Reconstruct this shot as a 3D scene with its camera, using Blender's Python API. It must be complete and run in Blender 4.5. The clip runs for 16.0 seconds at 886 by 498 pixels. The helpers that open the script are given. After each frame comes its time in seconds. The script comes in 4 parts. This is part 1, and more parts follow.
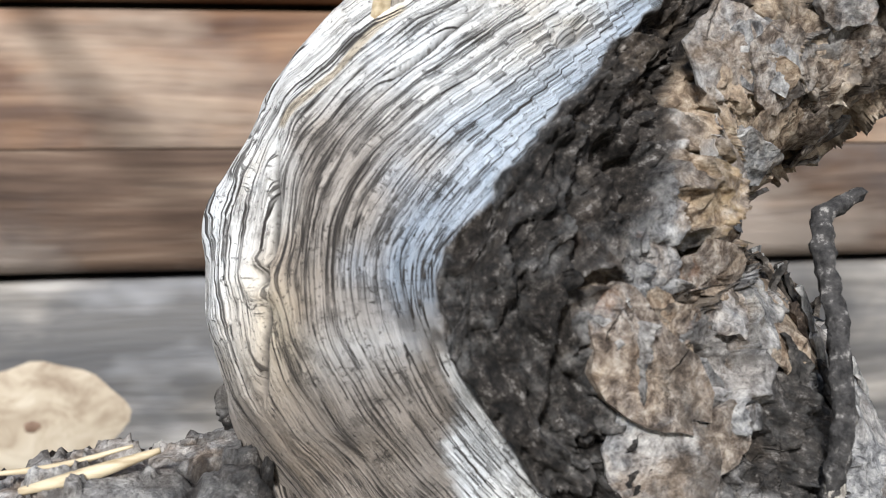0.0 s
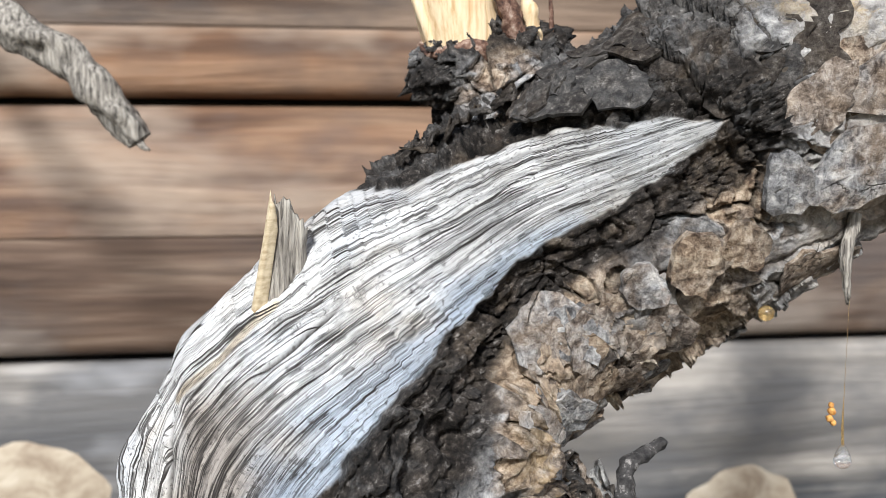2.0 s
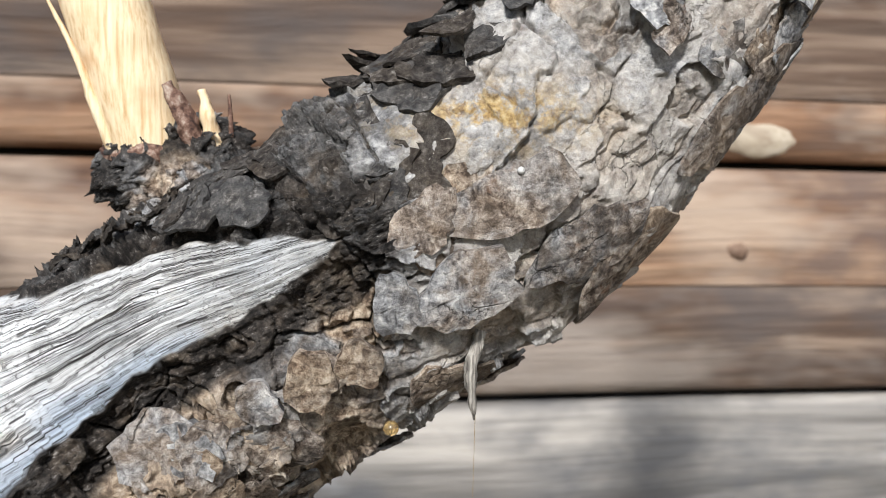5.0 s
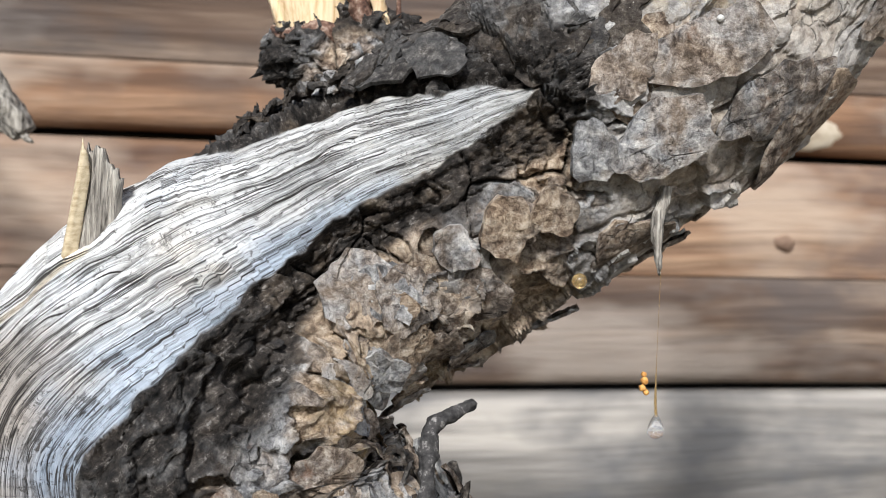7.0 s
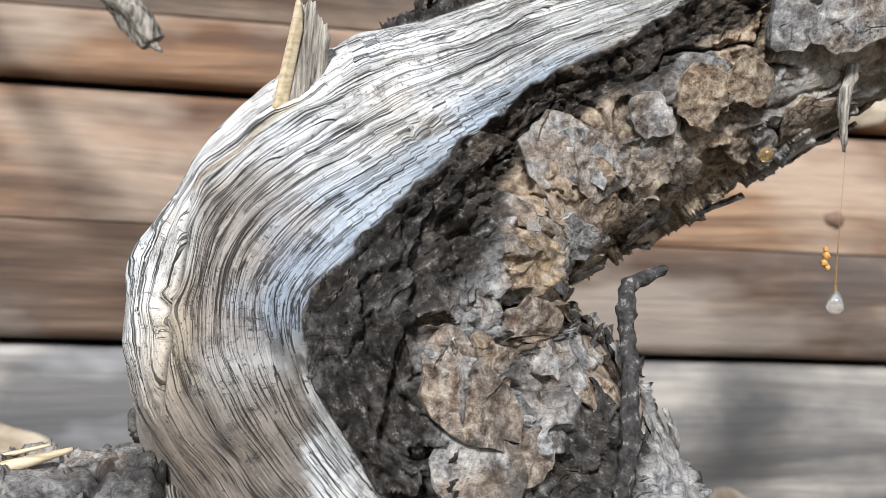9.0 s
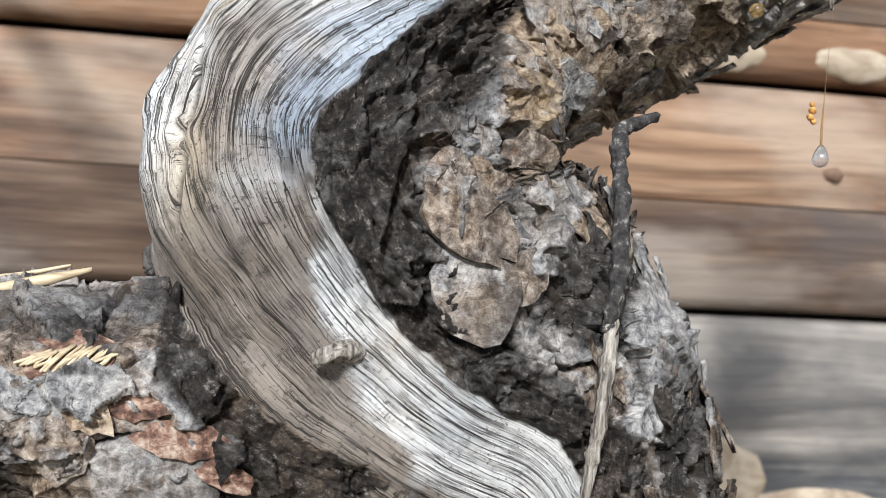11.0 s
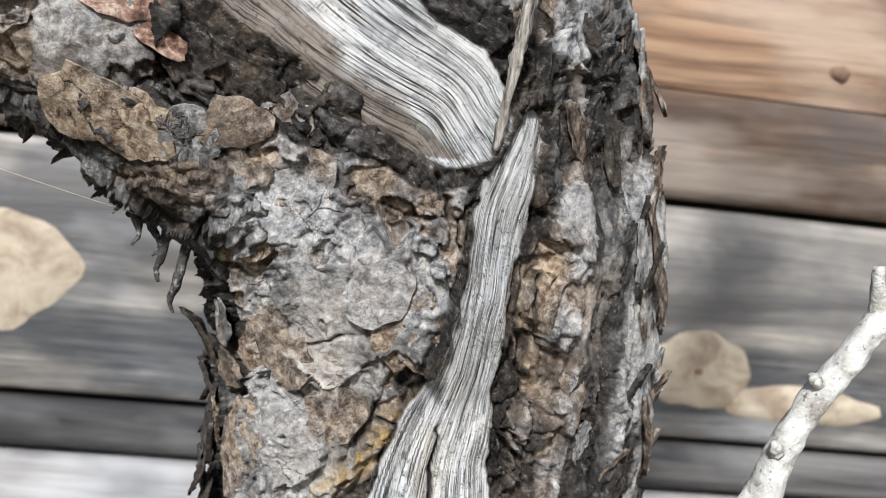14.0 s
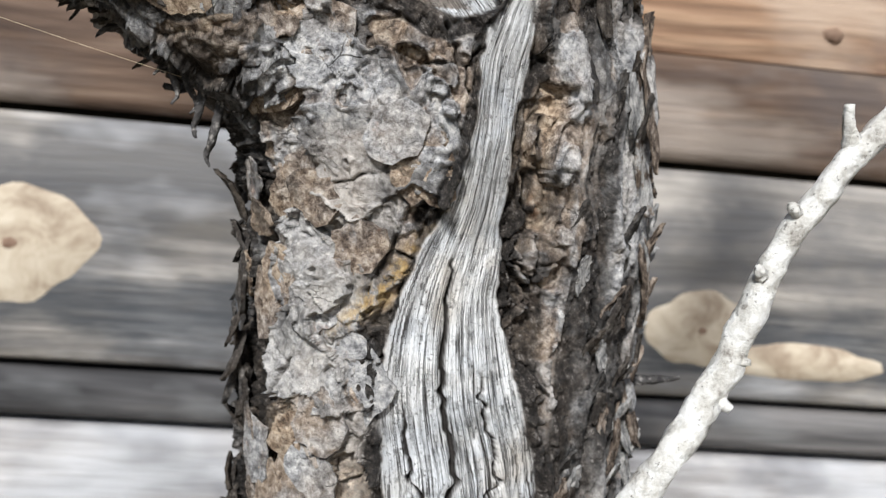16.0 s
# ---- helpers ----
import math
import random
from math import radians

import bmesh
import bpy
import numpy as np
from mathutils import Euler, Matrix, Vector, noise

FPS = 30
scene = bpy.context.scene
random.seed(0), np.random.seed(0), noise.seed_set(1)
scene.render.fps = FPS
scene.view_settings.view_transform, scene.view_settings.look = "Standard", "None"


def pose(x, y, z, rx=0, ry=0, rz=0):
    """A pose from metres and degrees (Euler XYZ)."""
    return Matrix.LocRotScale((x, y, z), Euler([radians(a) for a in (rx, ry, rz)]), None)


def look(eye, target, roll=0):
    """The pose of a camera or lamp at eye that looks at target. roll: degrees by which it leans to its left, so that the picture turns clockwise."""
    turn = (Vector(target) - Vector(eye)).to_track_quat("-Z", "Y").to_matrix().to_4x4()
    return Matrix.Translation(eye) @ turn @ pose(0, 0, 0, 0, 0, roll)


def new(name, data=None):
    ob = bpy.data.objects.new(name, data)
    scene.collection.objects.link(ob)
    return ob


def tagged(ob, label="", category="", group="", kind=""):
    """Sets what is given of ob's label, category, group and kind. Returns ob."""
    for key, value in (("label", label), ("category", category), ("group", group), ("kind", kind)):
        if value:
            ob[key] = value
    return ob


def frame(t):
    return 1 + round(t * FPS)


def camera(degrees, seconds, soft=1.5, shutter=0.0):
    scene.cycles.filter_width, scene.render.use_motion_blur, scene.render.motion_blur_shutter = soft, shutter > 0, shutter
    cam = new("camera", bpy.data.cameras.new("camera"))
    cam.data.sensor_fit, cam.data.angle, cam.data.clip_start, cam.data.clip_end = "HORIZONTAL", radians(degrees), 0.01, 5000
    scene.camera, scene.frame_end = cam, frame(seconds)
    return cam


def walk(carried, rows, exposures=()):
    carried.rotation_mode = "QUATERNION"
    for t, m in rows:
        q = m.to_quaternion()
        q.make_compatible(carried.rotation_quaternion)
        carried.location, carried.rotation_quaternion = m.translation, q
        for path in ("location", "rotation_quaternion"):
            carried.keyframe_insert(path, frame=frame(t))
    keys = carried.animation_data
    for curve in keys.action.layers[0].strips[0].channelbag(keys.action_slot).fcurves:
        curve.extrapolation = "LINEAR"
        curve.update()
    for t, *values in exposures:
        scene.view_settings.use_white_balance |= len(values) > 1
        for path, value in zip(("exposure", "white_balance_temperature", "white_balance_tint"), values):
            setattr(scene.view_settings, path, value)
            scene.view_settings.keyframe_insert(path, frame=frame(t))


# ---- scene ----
cam = camera(51.5, 16.0, soft=0.6)
ROWS = [
    (0, 0.0624, 0.0003, 1.2002, -7.30, -8.30, 0.34),
    (0.5, 0.0648, -0.0103, 1.2140, -7.11, -7.74, 0.42),
    (1, 0.0691, -0.0192, 1.2290, -6.96, -7.27, 0.42),
    (1.5, 0.0728, -0.0274, 1.2387, -6.93, -6.76, 0.38),
    (2, 0.0852, -0.0306, 1.2471, -7.31, -6.07, 0.30),
    (2.5, 0.0976, -0.0285, 1.2512, -7.88, -6.06, 0.30),
    (3, 0.1062, -0.0281, 1.2544, -8.74, -5.80, 0.15),
    (3.5, 0.1245, -0.0347, 1.2587, -8.07, -5.07, 0.26),
    (4, 0.1429, -0.0379, 1.2619, -8.39, -4.35, -0.06),
    (4.2, 0.1469, -0.0385, 1.2667, -8.76, -4.78, -0.30),
    (4.7, 0.1567, -0.0408, 1.2672, -9.17, -4.28, -0.62),
    (5.2, 0.1562, -0.0423, 1.2601, -9.41, -3.41, -0.83),
    (5.8, 0.1466, -0.0430, 1.2467, -9.46, -2.37, -1.01),
    (6.2, 0.1371, -0.0427, 1.2379, -9.36, -1.95, -1.11),
    (6.5, 0.1296, -0.0421, 1.2328, -9.22, -1.91, -1.21),
    (7, 0.1171, -0.0408, 1.2260, -8.92, -2.08, -1.38),
    (7.5, 0.0999, -0.0407, 1.2156, -8.45, -1.95, -1.14),
    (8, 0.0894, -0.0386, 1.2075, -8.31, -2.31, -2.11),
    (8.5, 0.0817, -0.0377, 1.2011, -8.26, -2.47, -2.50),
    (9, 0.0784, -0.0389, 1.1966, -8.34, -2.36, -2.72),
    (9.5, 0.0778, -0.0413, 1.1923, -8.45, -2.24, -2.86),
    (10, 0.0784, -0.0443, 1.1862, -8.48, -2.35, -2.99),
    (10.3, 0.0786, -0.0460, 1.1809, -8.42, -2.63, -3.10),
    (10.5, 0.0767, -0.0470, 1.1743, -8.41, -2.45, -3.06),
    (11, 0.0785, -0.0499, 1.1665, -8.20, -3.51, -3.42),
    (11.5, 0.0839, -0.0551, 1.1572, -8.16, -4.06, -3.56),
    (12, 0.0887, -0.0599, 1.1417, -7.96, -4.59, -3.94),
    (12.5, 0.0951, -0.0604, 1.1318, -7.89, -4.74, -4.61),
    (13, 0.1001, -0.0622, 1.1187, -7.49, -5.22, -5.30),
    (13.5, 0.0981, -0.0654, 1.1042, -7.11, -6.03, -6.15),
    (14, 0.1007, -0.0673, 1.0961, -6.90, -6.54, -6.41),
    (14.5, 0.0949, -0.0687, 1.0828, -6.79, -6.44, -6.00),
    (15, 0.0973, -0.0759, 1.0714, -6.52, -6.46, -5.69),
    (15.5, 0.0963, -0.0783, 1.0601, -6.68, -6.43, -5.51),
    (16, 0.0995, -0.0931, 1.0595, -6.73, -6.16, -5.00),
]
walk(cam, [(t, pose(x, y, z, 90 + pitch, roll, yaw)) for t, x, y, z, yaw, pitch, roll in ROWS])
# the shallow focus of a close-up: the trunk sharp, the wall behind it soft
cam.data.dof.use_dof = True
cam.data.dof.focus_distance = 0.181
cam.data.dof.aperture_fstop = 31.0

# ---- sky and sun ----
SUN_ELEV, SUN_AZ = 36.0, -19.0   # azimuth from behind the camera, to its left
world = bpy.data.worlds.new("sky")
scene.world = world
world.use_nodes = True
wn = world.node_tree.nodes
sky = wn.new("ShaderNodeTexSky")
sky.sky_type = "NISHITA"
sky.sun_disc = False
sky.sun_elevation = radians(SUN_ELEV)
sky.sun_rotation = radians(180 + SUN_AZ)
world.node_tree.links.new(sky.outputs["Color"], wn["Background"].inputs["Color"])
wn["Background"].inputs["Strength"].default_value = 0.085
sun_data = bpy.data.lights.new("sun", "SUN")
sun_data.energy, sun_data.angle, sun_data.color = 4.2, radians(8), (0.98, 0.985, 0.98)
sun = new("sun", sun_data)
ce = math.cos(radians(SUN_ELEV))
sun.matrix_world = look((ce * math.sin(radians(SUN_AZ)) * 5, -ce * math.cos(radians(SUN_AZ)) * 5, 1.2 + 5 * math.sin(radians(SUN_ELEV))), (0, 0, 1.2))
scene.view_settings.exposure = 0.37


# ---- node helpers ----
class Nodes:
    def __init__(self, name):
        self.mat = bpy.data.materials.new(name)
        self.mat.use_nodes = True
        self.t = self.mat.node_tree
        self.bsdf = self.t.nodes["Principled BSDF"]

    def put(self, socket, value):
        if isinstance(value, bpy.types.NodeSocket):
            self.t.links.new(value, socket)
        elif value is not None:
            socket.default_value = value

    def attr(self, name, out="Vector"):
        n = self.t.nodes.new("ShaderNodeAttribute")
        n.attribute_name = name
        return n.outputs[out]

    def coords(self):
        return self.t.nodes.new("ShaderNodeTexCoord").outputs["Object"]

    def chance(self):
        return self.t.nodes.new("ShaderNodeObjectInfo").outputs["Random"]

    def shift(self, vec, scale=(1, 1, 1), loc=(0, 0, 0)):
        n = self.t.nodes.new("ShaderNodeMapping")
        self.put(n.inputs["Vector"], vec)
        self.put(n.inputs["Scale"], scale)
        self.put(n.inputs["Location"], loc)
        return n.outputs["Vector"]

    def noise(self, vec, scale, detail=4.0, rough=0.55, distort=0.0):
        n = self.t.nodes.new("ShaderNodeTexNoise")
        self.put(n.inputs["Vector"], vec)
        for k, v in (("Scale", scale), ("Detail", detail), ("Roughness", rough), ("Distortion", distort)):
            self.put(n.inputs[k], v)
        return n.outputs["Fac"]

    def cell(self, vec, scale, feature="F1"):
        n = self.t.nodes.new("ShaderNodeTexVoronoi")
        n.feature = feature
        self.put(n.inputs["Vector"], vec)
        self.put(n.inputs["Scale"], scale)
        return n.outputs["Distance"]

    def ramp(self, fac, *stops):
        n = self.t.nodes.new("ShaderNodeValToRGB")
        e = n.color_ramp.elements
        while len(e) < len(stops):
            e.new(0.5)
        for el, (p, c) in zip(e, stops):
            el.position = p
            el.color = (*c, 1) if isinstance(c, tuple) else (c, c, c, 1)
        self.put(n.inputs["Fac"], fac)
        return n.outputs["Color"]

    def mix(self, fac, a, b, how="MIX"):
        n = self.t.nodes.new("ShaderNodeMix")
        n.data_type, n.blend_type = "RGBA", how
        for k, v in ((0, fac), (6, a), (7, b)):
            self.put(n.inputs[k], (*v, 1) if isinstance(v, tuple) and len(v) == 3 else v)
        return n.outputs[2]

    def math(self, op, a, b=0.0, clamp=False):
        n = self.t.nodes.new("ShaderNodeMath")
        n.operation, n.use_clamp = op, clamp
        self.put(n.inputs[0], a)
        self.put(n.inputs[1], b)
        return n.outputs[0]

    def add(self, vec, other):
        n = self.t.nodes.new("ShaderNodeVectorMath")
        n.operation = "ADD"
        self.put(n.inputs[0], vec)
        self.put(n.inputs[1], other)
        return n.outputs[0]

    def finish(self, color, rough=0.8, height=None, strength=0.5, dist=0.001, spec=0.3):
        self.put(self.bsdf.inputs["Base Color"], (*color, 1) if isinstance(color, tuple) else color)
        self.put(self.bsdf.inputs["Roughness"], rough)
        self.bsdf.inputs["Specular IOR Level"].default_value = spec
        if height is not None:
            n = self.t.nodes.new("ShaderNodeBump")
            n.inputs["Strength"].default_value, n.inputs["Distance"].default_value = strength, dist
            self.put(n.inputs["Height"], height)
            self.put(self.bsdf.inputs["Normal"], n.outputs["Normal"])
        return self.mat


def bark_colour(n, p, pick):
    """Grey, brown and tan sheets with lichen bloom and rusty flecks. pick: which sheet of the bark it is, 0 the inner, 1 the outer."""
    fine = n.noise(p, 420, 8, 0.72, 0.4)
    mid = n.noise(p, 95, 6, 0.65, 0.6)
    wide = n.noise(n.shift(p, loc=(4, 4, 3)), 30, 4, 0.6)
    inner = n.ramp(fine, (0.37, (0.085, 0.056, 0.038)), (0.46, (0.26, 0.185, 0.128)), (0.54, (0.44, 0.345, 0.25)), (0.64, (0.66, 0.55, 0.43)))
    brown = n.ramp(fine, (0.37, (0.045, 0.033, 0.026)), (0.46, (0.155, 0.122, 0.100)), (0.54, (0.30, 0.25, 0.21)), (0.64, (0.52, 0.46, 0.40)))
    grey = n.ramp(fine, (0.37, (0.11, 0.108, 0.112)), (0.46, (0.28, 0.28, 0.285)), (0.54, (0.43, 0.425, 0.42)), (0.64, (0.66, 0.645, 0.62)))
    col = n.mix(n.ramp(n.math("ADD", pick, n.math("MULTIPLY", n.math("SUBTRACT", mid, 0.5), 0.8)), (0.22, 0.0), (0.42, 1.0)), inner, brown)
    col = n.mix(n.ramp(n.math("ADD", pick, n.math("MULTIPLY", mid, 0.8)), (0.86, 0.0), (1.0, 0.95)), col, grey)
    # warm stains and the sooty film of old weathering, in soft drifts and fine specks
    col = n.mix(n.ramp(wide, (0.50, 0.0), (0.62, 0.65)), col, n.mix(0.45, col, (0.42, 0.32, 0.23)))
    col = n.mix(n.ramp(n.noise(n.shift(p, loc=(2, 7, 5)), 55, 7, 0.72), (0.50, 0.0), (0.60, 0.85)), col, n.mix(0.78, col, (0.028, 0.024, 0.022)))
    col = n.mix(n.ramp(n.noise(n.shift(p, loc=(9, 2, 1)), 1300, 3, 0.6), (0.58, 0.0), (0.68, 0.7)), col, n.mix(0.7, col, (0.03, 0.025, 0.022)))
    rust = n.ramp(n.noise(n.shift(p, loc=(3, 1, 7)), 75, 5, 0.65), (0.63, 0.0), (0.71, 0.5))
    return n.mix(rust, col, (0.26, 0.13, 0.07))


def hair_cracks(n, p, scale, width):
    q = n.add(p, n.math("MULTIPLY", n.noise(p, scale * 2.2, 4, 0.6), 0.9 / scale))
    return n.ramp(n.cell(q, scale, "DISTANCE_TO_EDGE"), (0.0, 1.0), (width, 0.0))


def make_trunk_material():
    n = Nodes("weathered_trunk")
    p = n.coords()
    g = n.attr("grain")
    dead = n.attr("dead", "Fac")
    pick = n.attr("sheet", "Fac")
    crack = n.attr("crack", "Fac")
    bark = bark_colour(n, p, pick)
    hair = n.math("MULTIPLY", hair_cracks(n, p, 95, 0.022), n.ramp(n.noise(p, 60, 3), (0.54, 0.0), (0.62, 0.8)))
    bark = n.mix(n.math("MAXIMUM", n.math("MULTIPLY", crack, 0.8), n.math("MULTIPLY", hair, 0.8)), bark, (0.022, 0.017, 0.014))
    # the young smooth bark is paler; under the upper limb this paints brightness
    bark = n.mix(n.math("MULTIPLY", n.attr("pale", "Fac"), n.ramp(n.noise(p, 60, 6, 0.7), (0.40, 0.15), (0.56, 0.75))), bark, n.ramp(n.noise(p, 380, 7, 0.72), (0.36, (0.27, 0.235, 0.21)), (0.5, (0.50, 0.455, 0.405)), (0.64, (0.68, 0.63, 0.56))))
    # golden crumbs of dried resin
    gold = n.math("MULTIPLY", n.attr("gold", "Fac"), n.ramp(n.noise(p, 170, 6, 0.72), (0.46, 0.0), (0.56, 0.9)))
    bark = n.mix(gold, bark, n.ramp(n.noise(p, 700, 4, 0.6), (0.35, (0.22, 0.12, 0.035)), (0.55, (0.52, 0.35, 0.13)), (0.7, (0.66, 0.53, 0.30))))
    # silvered dead wood: fibres and checks run with the grain
    bend = n.add(g, n.math("MULTIPLY", n.noise(p, 70, 3, 0.5), 0.0007))
    crease = lambda a, b, d=3: n.math("ABSOLUTE", n.math("SUBTRACT", n.noise(n.shift(bend, (a, b, 1)), 1.0, d, 0.6), 0.5))
    l1, l2, l4 = crease(7, 430), crease(16, 1050), crease(34, 2500, 2)
    l3 = crease(520, 110, 4)
    where = n.noise(n.shift(g, (30, 80, 1)), 1.0, 4, 0.65)
    here = n.noise(n.shift(g, (110, 300, 1), (3, 1, 0)), 1.0, 4, 0.65)
    fib = n.noise(n.shift(bend, (28, 3200, 1)), 1.0, 5, 0.7)
    band = n.noise(n.shift(bend, (14, 420, 1)), 1.0, 5, 0.7)
    wood = n.ramp(band, (0.32, (0.46, 0.445, 0.42)), (0.42, (0.68, 0.672, 0.655)), (0.50, (0.82, 0.815, 0.805)), (0.62, (0.88, 0.88, 0.87)))
    wood = n.mix(n.ramp(fib, (0.36, 0.7), (0.46, 0.0)), wood, n.mix(0.5, wood, (0.13, 0.12, 0.11)))
    patch = n.noise(p, 48, 4, 0.6)
    wood = n.mix(n.ramp(patch, (0.5, 0.0), (0.62, 0.55)), wood, n.mix(0.34, wood, (0.36, 0.47, 0.62)))
    wood = n.mix(n.ramp(n.noise(n.shift(p, loc=(1, 8, 2)), 40, 4, 0.6), (0.52, 0.0), (0.66, 0.75)), wood, n.mix(0.36, wood, (0.62, 0.47, 0.29)))
    grime = n.ramp(n.noise(n.shift(p, loc=(5, 2, 9)), 130, 8, 0.78), (0.55, 0.0), (0.64, 0.75))
    wood = n.mix(grime, wood, n.mix(0.62, wood, (0.075, 0.07, 0.065)))
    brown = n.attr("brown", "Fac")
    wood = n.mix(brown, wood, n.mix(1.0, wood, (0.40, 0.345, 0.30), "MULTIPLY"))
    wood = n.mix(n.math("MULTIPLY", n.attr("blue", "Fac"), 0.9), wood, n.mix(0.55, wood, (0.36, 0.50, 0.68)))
    wood = n.mix(n.math("MULTIPLY", n.attr("tan", "Fac"), 0.7), wood, n.mix(1.0, wood, (0.80, 0.64, 0.42), "MULTIPLY"))
    lines = n.math("MULTIPLY", n.ramp(l1, (0.006, 1.0), (0.017, 0.0)), n.ramp(where, (0.36, 0.35), (0.50, 1.0)))
    lines = n.math("MAXIMUM", lines, n.math("MULTIPLY", n.ramp(l2, (0.008, 0.9), (0.024, 0.0)), n.ramp(here, (0.42, 0.05), (0.54, 1.0))))
    lines = n.math("MAXIMUM", lines, n.math("MULTIPLY", n.ramp(l4, (0.010, 0.55), (0.035, 0.0)), n.ramp(where, (0.44, 0.0), (0.60, 1.0))))
    lines = n.math("MAXIMUM", lines, n.math("MULTIPLY", n.ramp(l3, (0.004, 0.7), (0.013, 0.0)), n.ramp(here, (0.50, 0.0), (0.60, 1.0))))
    lines = n.math("MAXIMUM", lines, n.attr("split", "Fac"))
    wood = n.mix(lines, wood, (0.040, 0.035, 0.032))
    specks = n.ramp(n.noise(p, 1100, 5, 0.7), (0.58, 0.0), (0.65, 0.8))
    wood = n.mix(specks, wood, (0.07, 0.062, 0.055))
    char_shade = n.attr("char_shade", "Fac")
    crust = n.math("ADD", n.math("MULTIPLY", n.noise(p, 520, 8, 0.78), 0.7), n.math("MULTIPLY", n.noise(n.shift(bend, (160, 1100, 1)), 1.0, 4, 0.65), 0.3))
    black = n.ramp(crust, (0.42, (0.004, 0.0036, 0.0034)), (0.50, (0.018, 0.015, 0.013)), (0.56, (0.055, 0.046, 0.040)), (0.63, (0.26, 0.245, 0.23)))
    bark = n.mix(n.math("MULTIPLY", char_shade, n.ramp(n.noise(n.shift(p, loc=(6, 6, 1)), 110, 6, 0.7), (0.48, 0.98), (0.62, 0.74))), bark, black)
    col = n.mix(dead, bark, wood)
    hb = n.math("SUBTRACT", n.math("ADD", n.noise(p, 380, 8, 0.75), n.math("MULTIPLY", n.noise(p, 1500, 4, 0.65), 0.5)), n.math("MULTIPLY", hair, 0.8))
    hw = n.math("SUBTRACT", n.math("MULTIPLY", fib, 0.8), n.math("MULTIPLY", lines, 1.0))
    height = n.mix(dead, hb, hw)
    return n.finish(col, 0.82, height, 0.9, 0.0010, 0.25)


def make_plate_material(name, dark):
    n = Nodes(name)
    r = n.chance()
    p = n.coords()
    q = n.add(p, n.math("MULTIPLY", r, 3.0))
    col = bark_colour(n, q, n.math("ADD", n.math("MULTIPLY", r, 0.44), 0.24))
    hair = n.math("MULTIPLY", hair_cracks(n, p, 95, 0.022), n.ramp(n.noise(p, 60, 3), (0.54, 0.0), (0.62, 0.8)))
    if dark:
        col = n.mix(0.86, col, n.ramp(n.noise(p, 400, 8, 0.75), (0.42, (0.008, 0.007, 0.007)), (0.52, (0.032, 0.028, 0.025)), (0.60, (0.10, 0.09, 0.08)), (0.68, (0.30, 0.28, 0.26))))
    col = n.mix(hair, col, (0.025, 0.02, 0.016))
    h = n.math("SUBTRACT", n.math("ADD", n.noise(p, 380, 8, 0.75), n.math("MULTIPLY", n.noise(p, 1500, 4, 0.65), 0.5)), n.math("MULTIPLY", hair, 0.8))
    return n.finish(col, 0.85, h, 0.9, 0.0010, 0.2)


def make_flank_material():
    """Brown weathered scales with grey edges."""
    n = Nodes("brown_flank_scale")
    p, r = n.coords(), n.chance()
    fine = n.noise(n.shift(p, (1, 1, 0.4)), 480, 8, 0.74)
    col = n.ramp(fine, (0.38, (0.022, 0.016, 0.013)), (0.47, (0.085, 0.064, 0.050)), (0.55, (0.21, 0.165, 0.13)), (0.65, (0.44, 0.39, 0.34)))
    col = n.mix(n.ramp(n.math("ADD", r, n.noise(p, 120, 5, 0.7)), (0.95, 0.0), (1.2, 0.8)), col, n.ramp(fine, (0.38, (0.10, 0.10, 0.10)), (0.5, (0.30, 0.30, 0.295)), (0.64, (0.58, 0.57, 0.55))))
    return n.finish(col, 0.85, fine, 0.9, 0.0010, 0.2)


def make_fresh_wood():
    n = Nodes("peeled_wood")
    p = n.coords()
    f = n.noise(n.shift(p, (900, 900, 40)), 1.0, 4, 0.6)
    col = n.ramp(f, (0.3, (0.56, 0.36, 0.18)), (0.5, (0.78, 0.60, 0.38)), (0.7, (0.86, 0.72, 0.50)))
    col = n.mix(n.ramp(n.noise(p, 60, 4), (0.55, 0.0), (0.7, 0.5)), col, (0.62, 0.33, 0.15))
    return n.finish(col, 0.6, f, 0.4, 0.0006)


def make_inner_bark():
    n = Nodes("red_inner_bark")
    p = n.coords()
    f = n.noise(p, 350, 5, 0.65)
    col = n.ramp(f, (0.36, (0.04, 0.022, 0.018)), (0.47, (0.13, 0.068, 0.048)), (0.55, (0.25, 0.155, 0.115)), (0.66, (0.46, 0.37, 0.30)))
    return n.finish(col, 0.75, f, 0.7, 0.001)


def make_pale_twig():
    n = Nodes("lichen_white_bark")
    p = n.coords()
    f = n.noise(p, 160, 6, 0.65)
    col = n.ramp(f, (0.3, (0.16, 0.14, 0.12)), (0.42, (0.48, 0.46, 0.42)), (0.6, (0.72, 0.71, 0.68)))
    col = n.mix(n.ramp(n.noise(p, 620, 3), (0.63, 0.0), (0.7, 0.7)), col, (0.09, 0.08, 0.07))
    return n.finish(col, 0.8, n.noise(p, 420, 6, 0.65), 0.9, 0.0014)


def make_dark_twig():
    n = Nodes("dark_twig_bark")
    p = n.coords()
    f = n.noise(p, 420, 6, 0.7)
    col = n.ramp(f, (0.36, (0.02, 0.019, 0.019)), (0.56, (0.075, 0.07, 0.068)), (0.66, (0.34, 0.32, 0.30)))
    return n.finish(col, 0.8, n.noise(p, 700, 5, 0.65), 0.9, 0.0012)


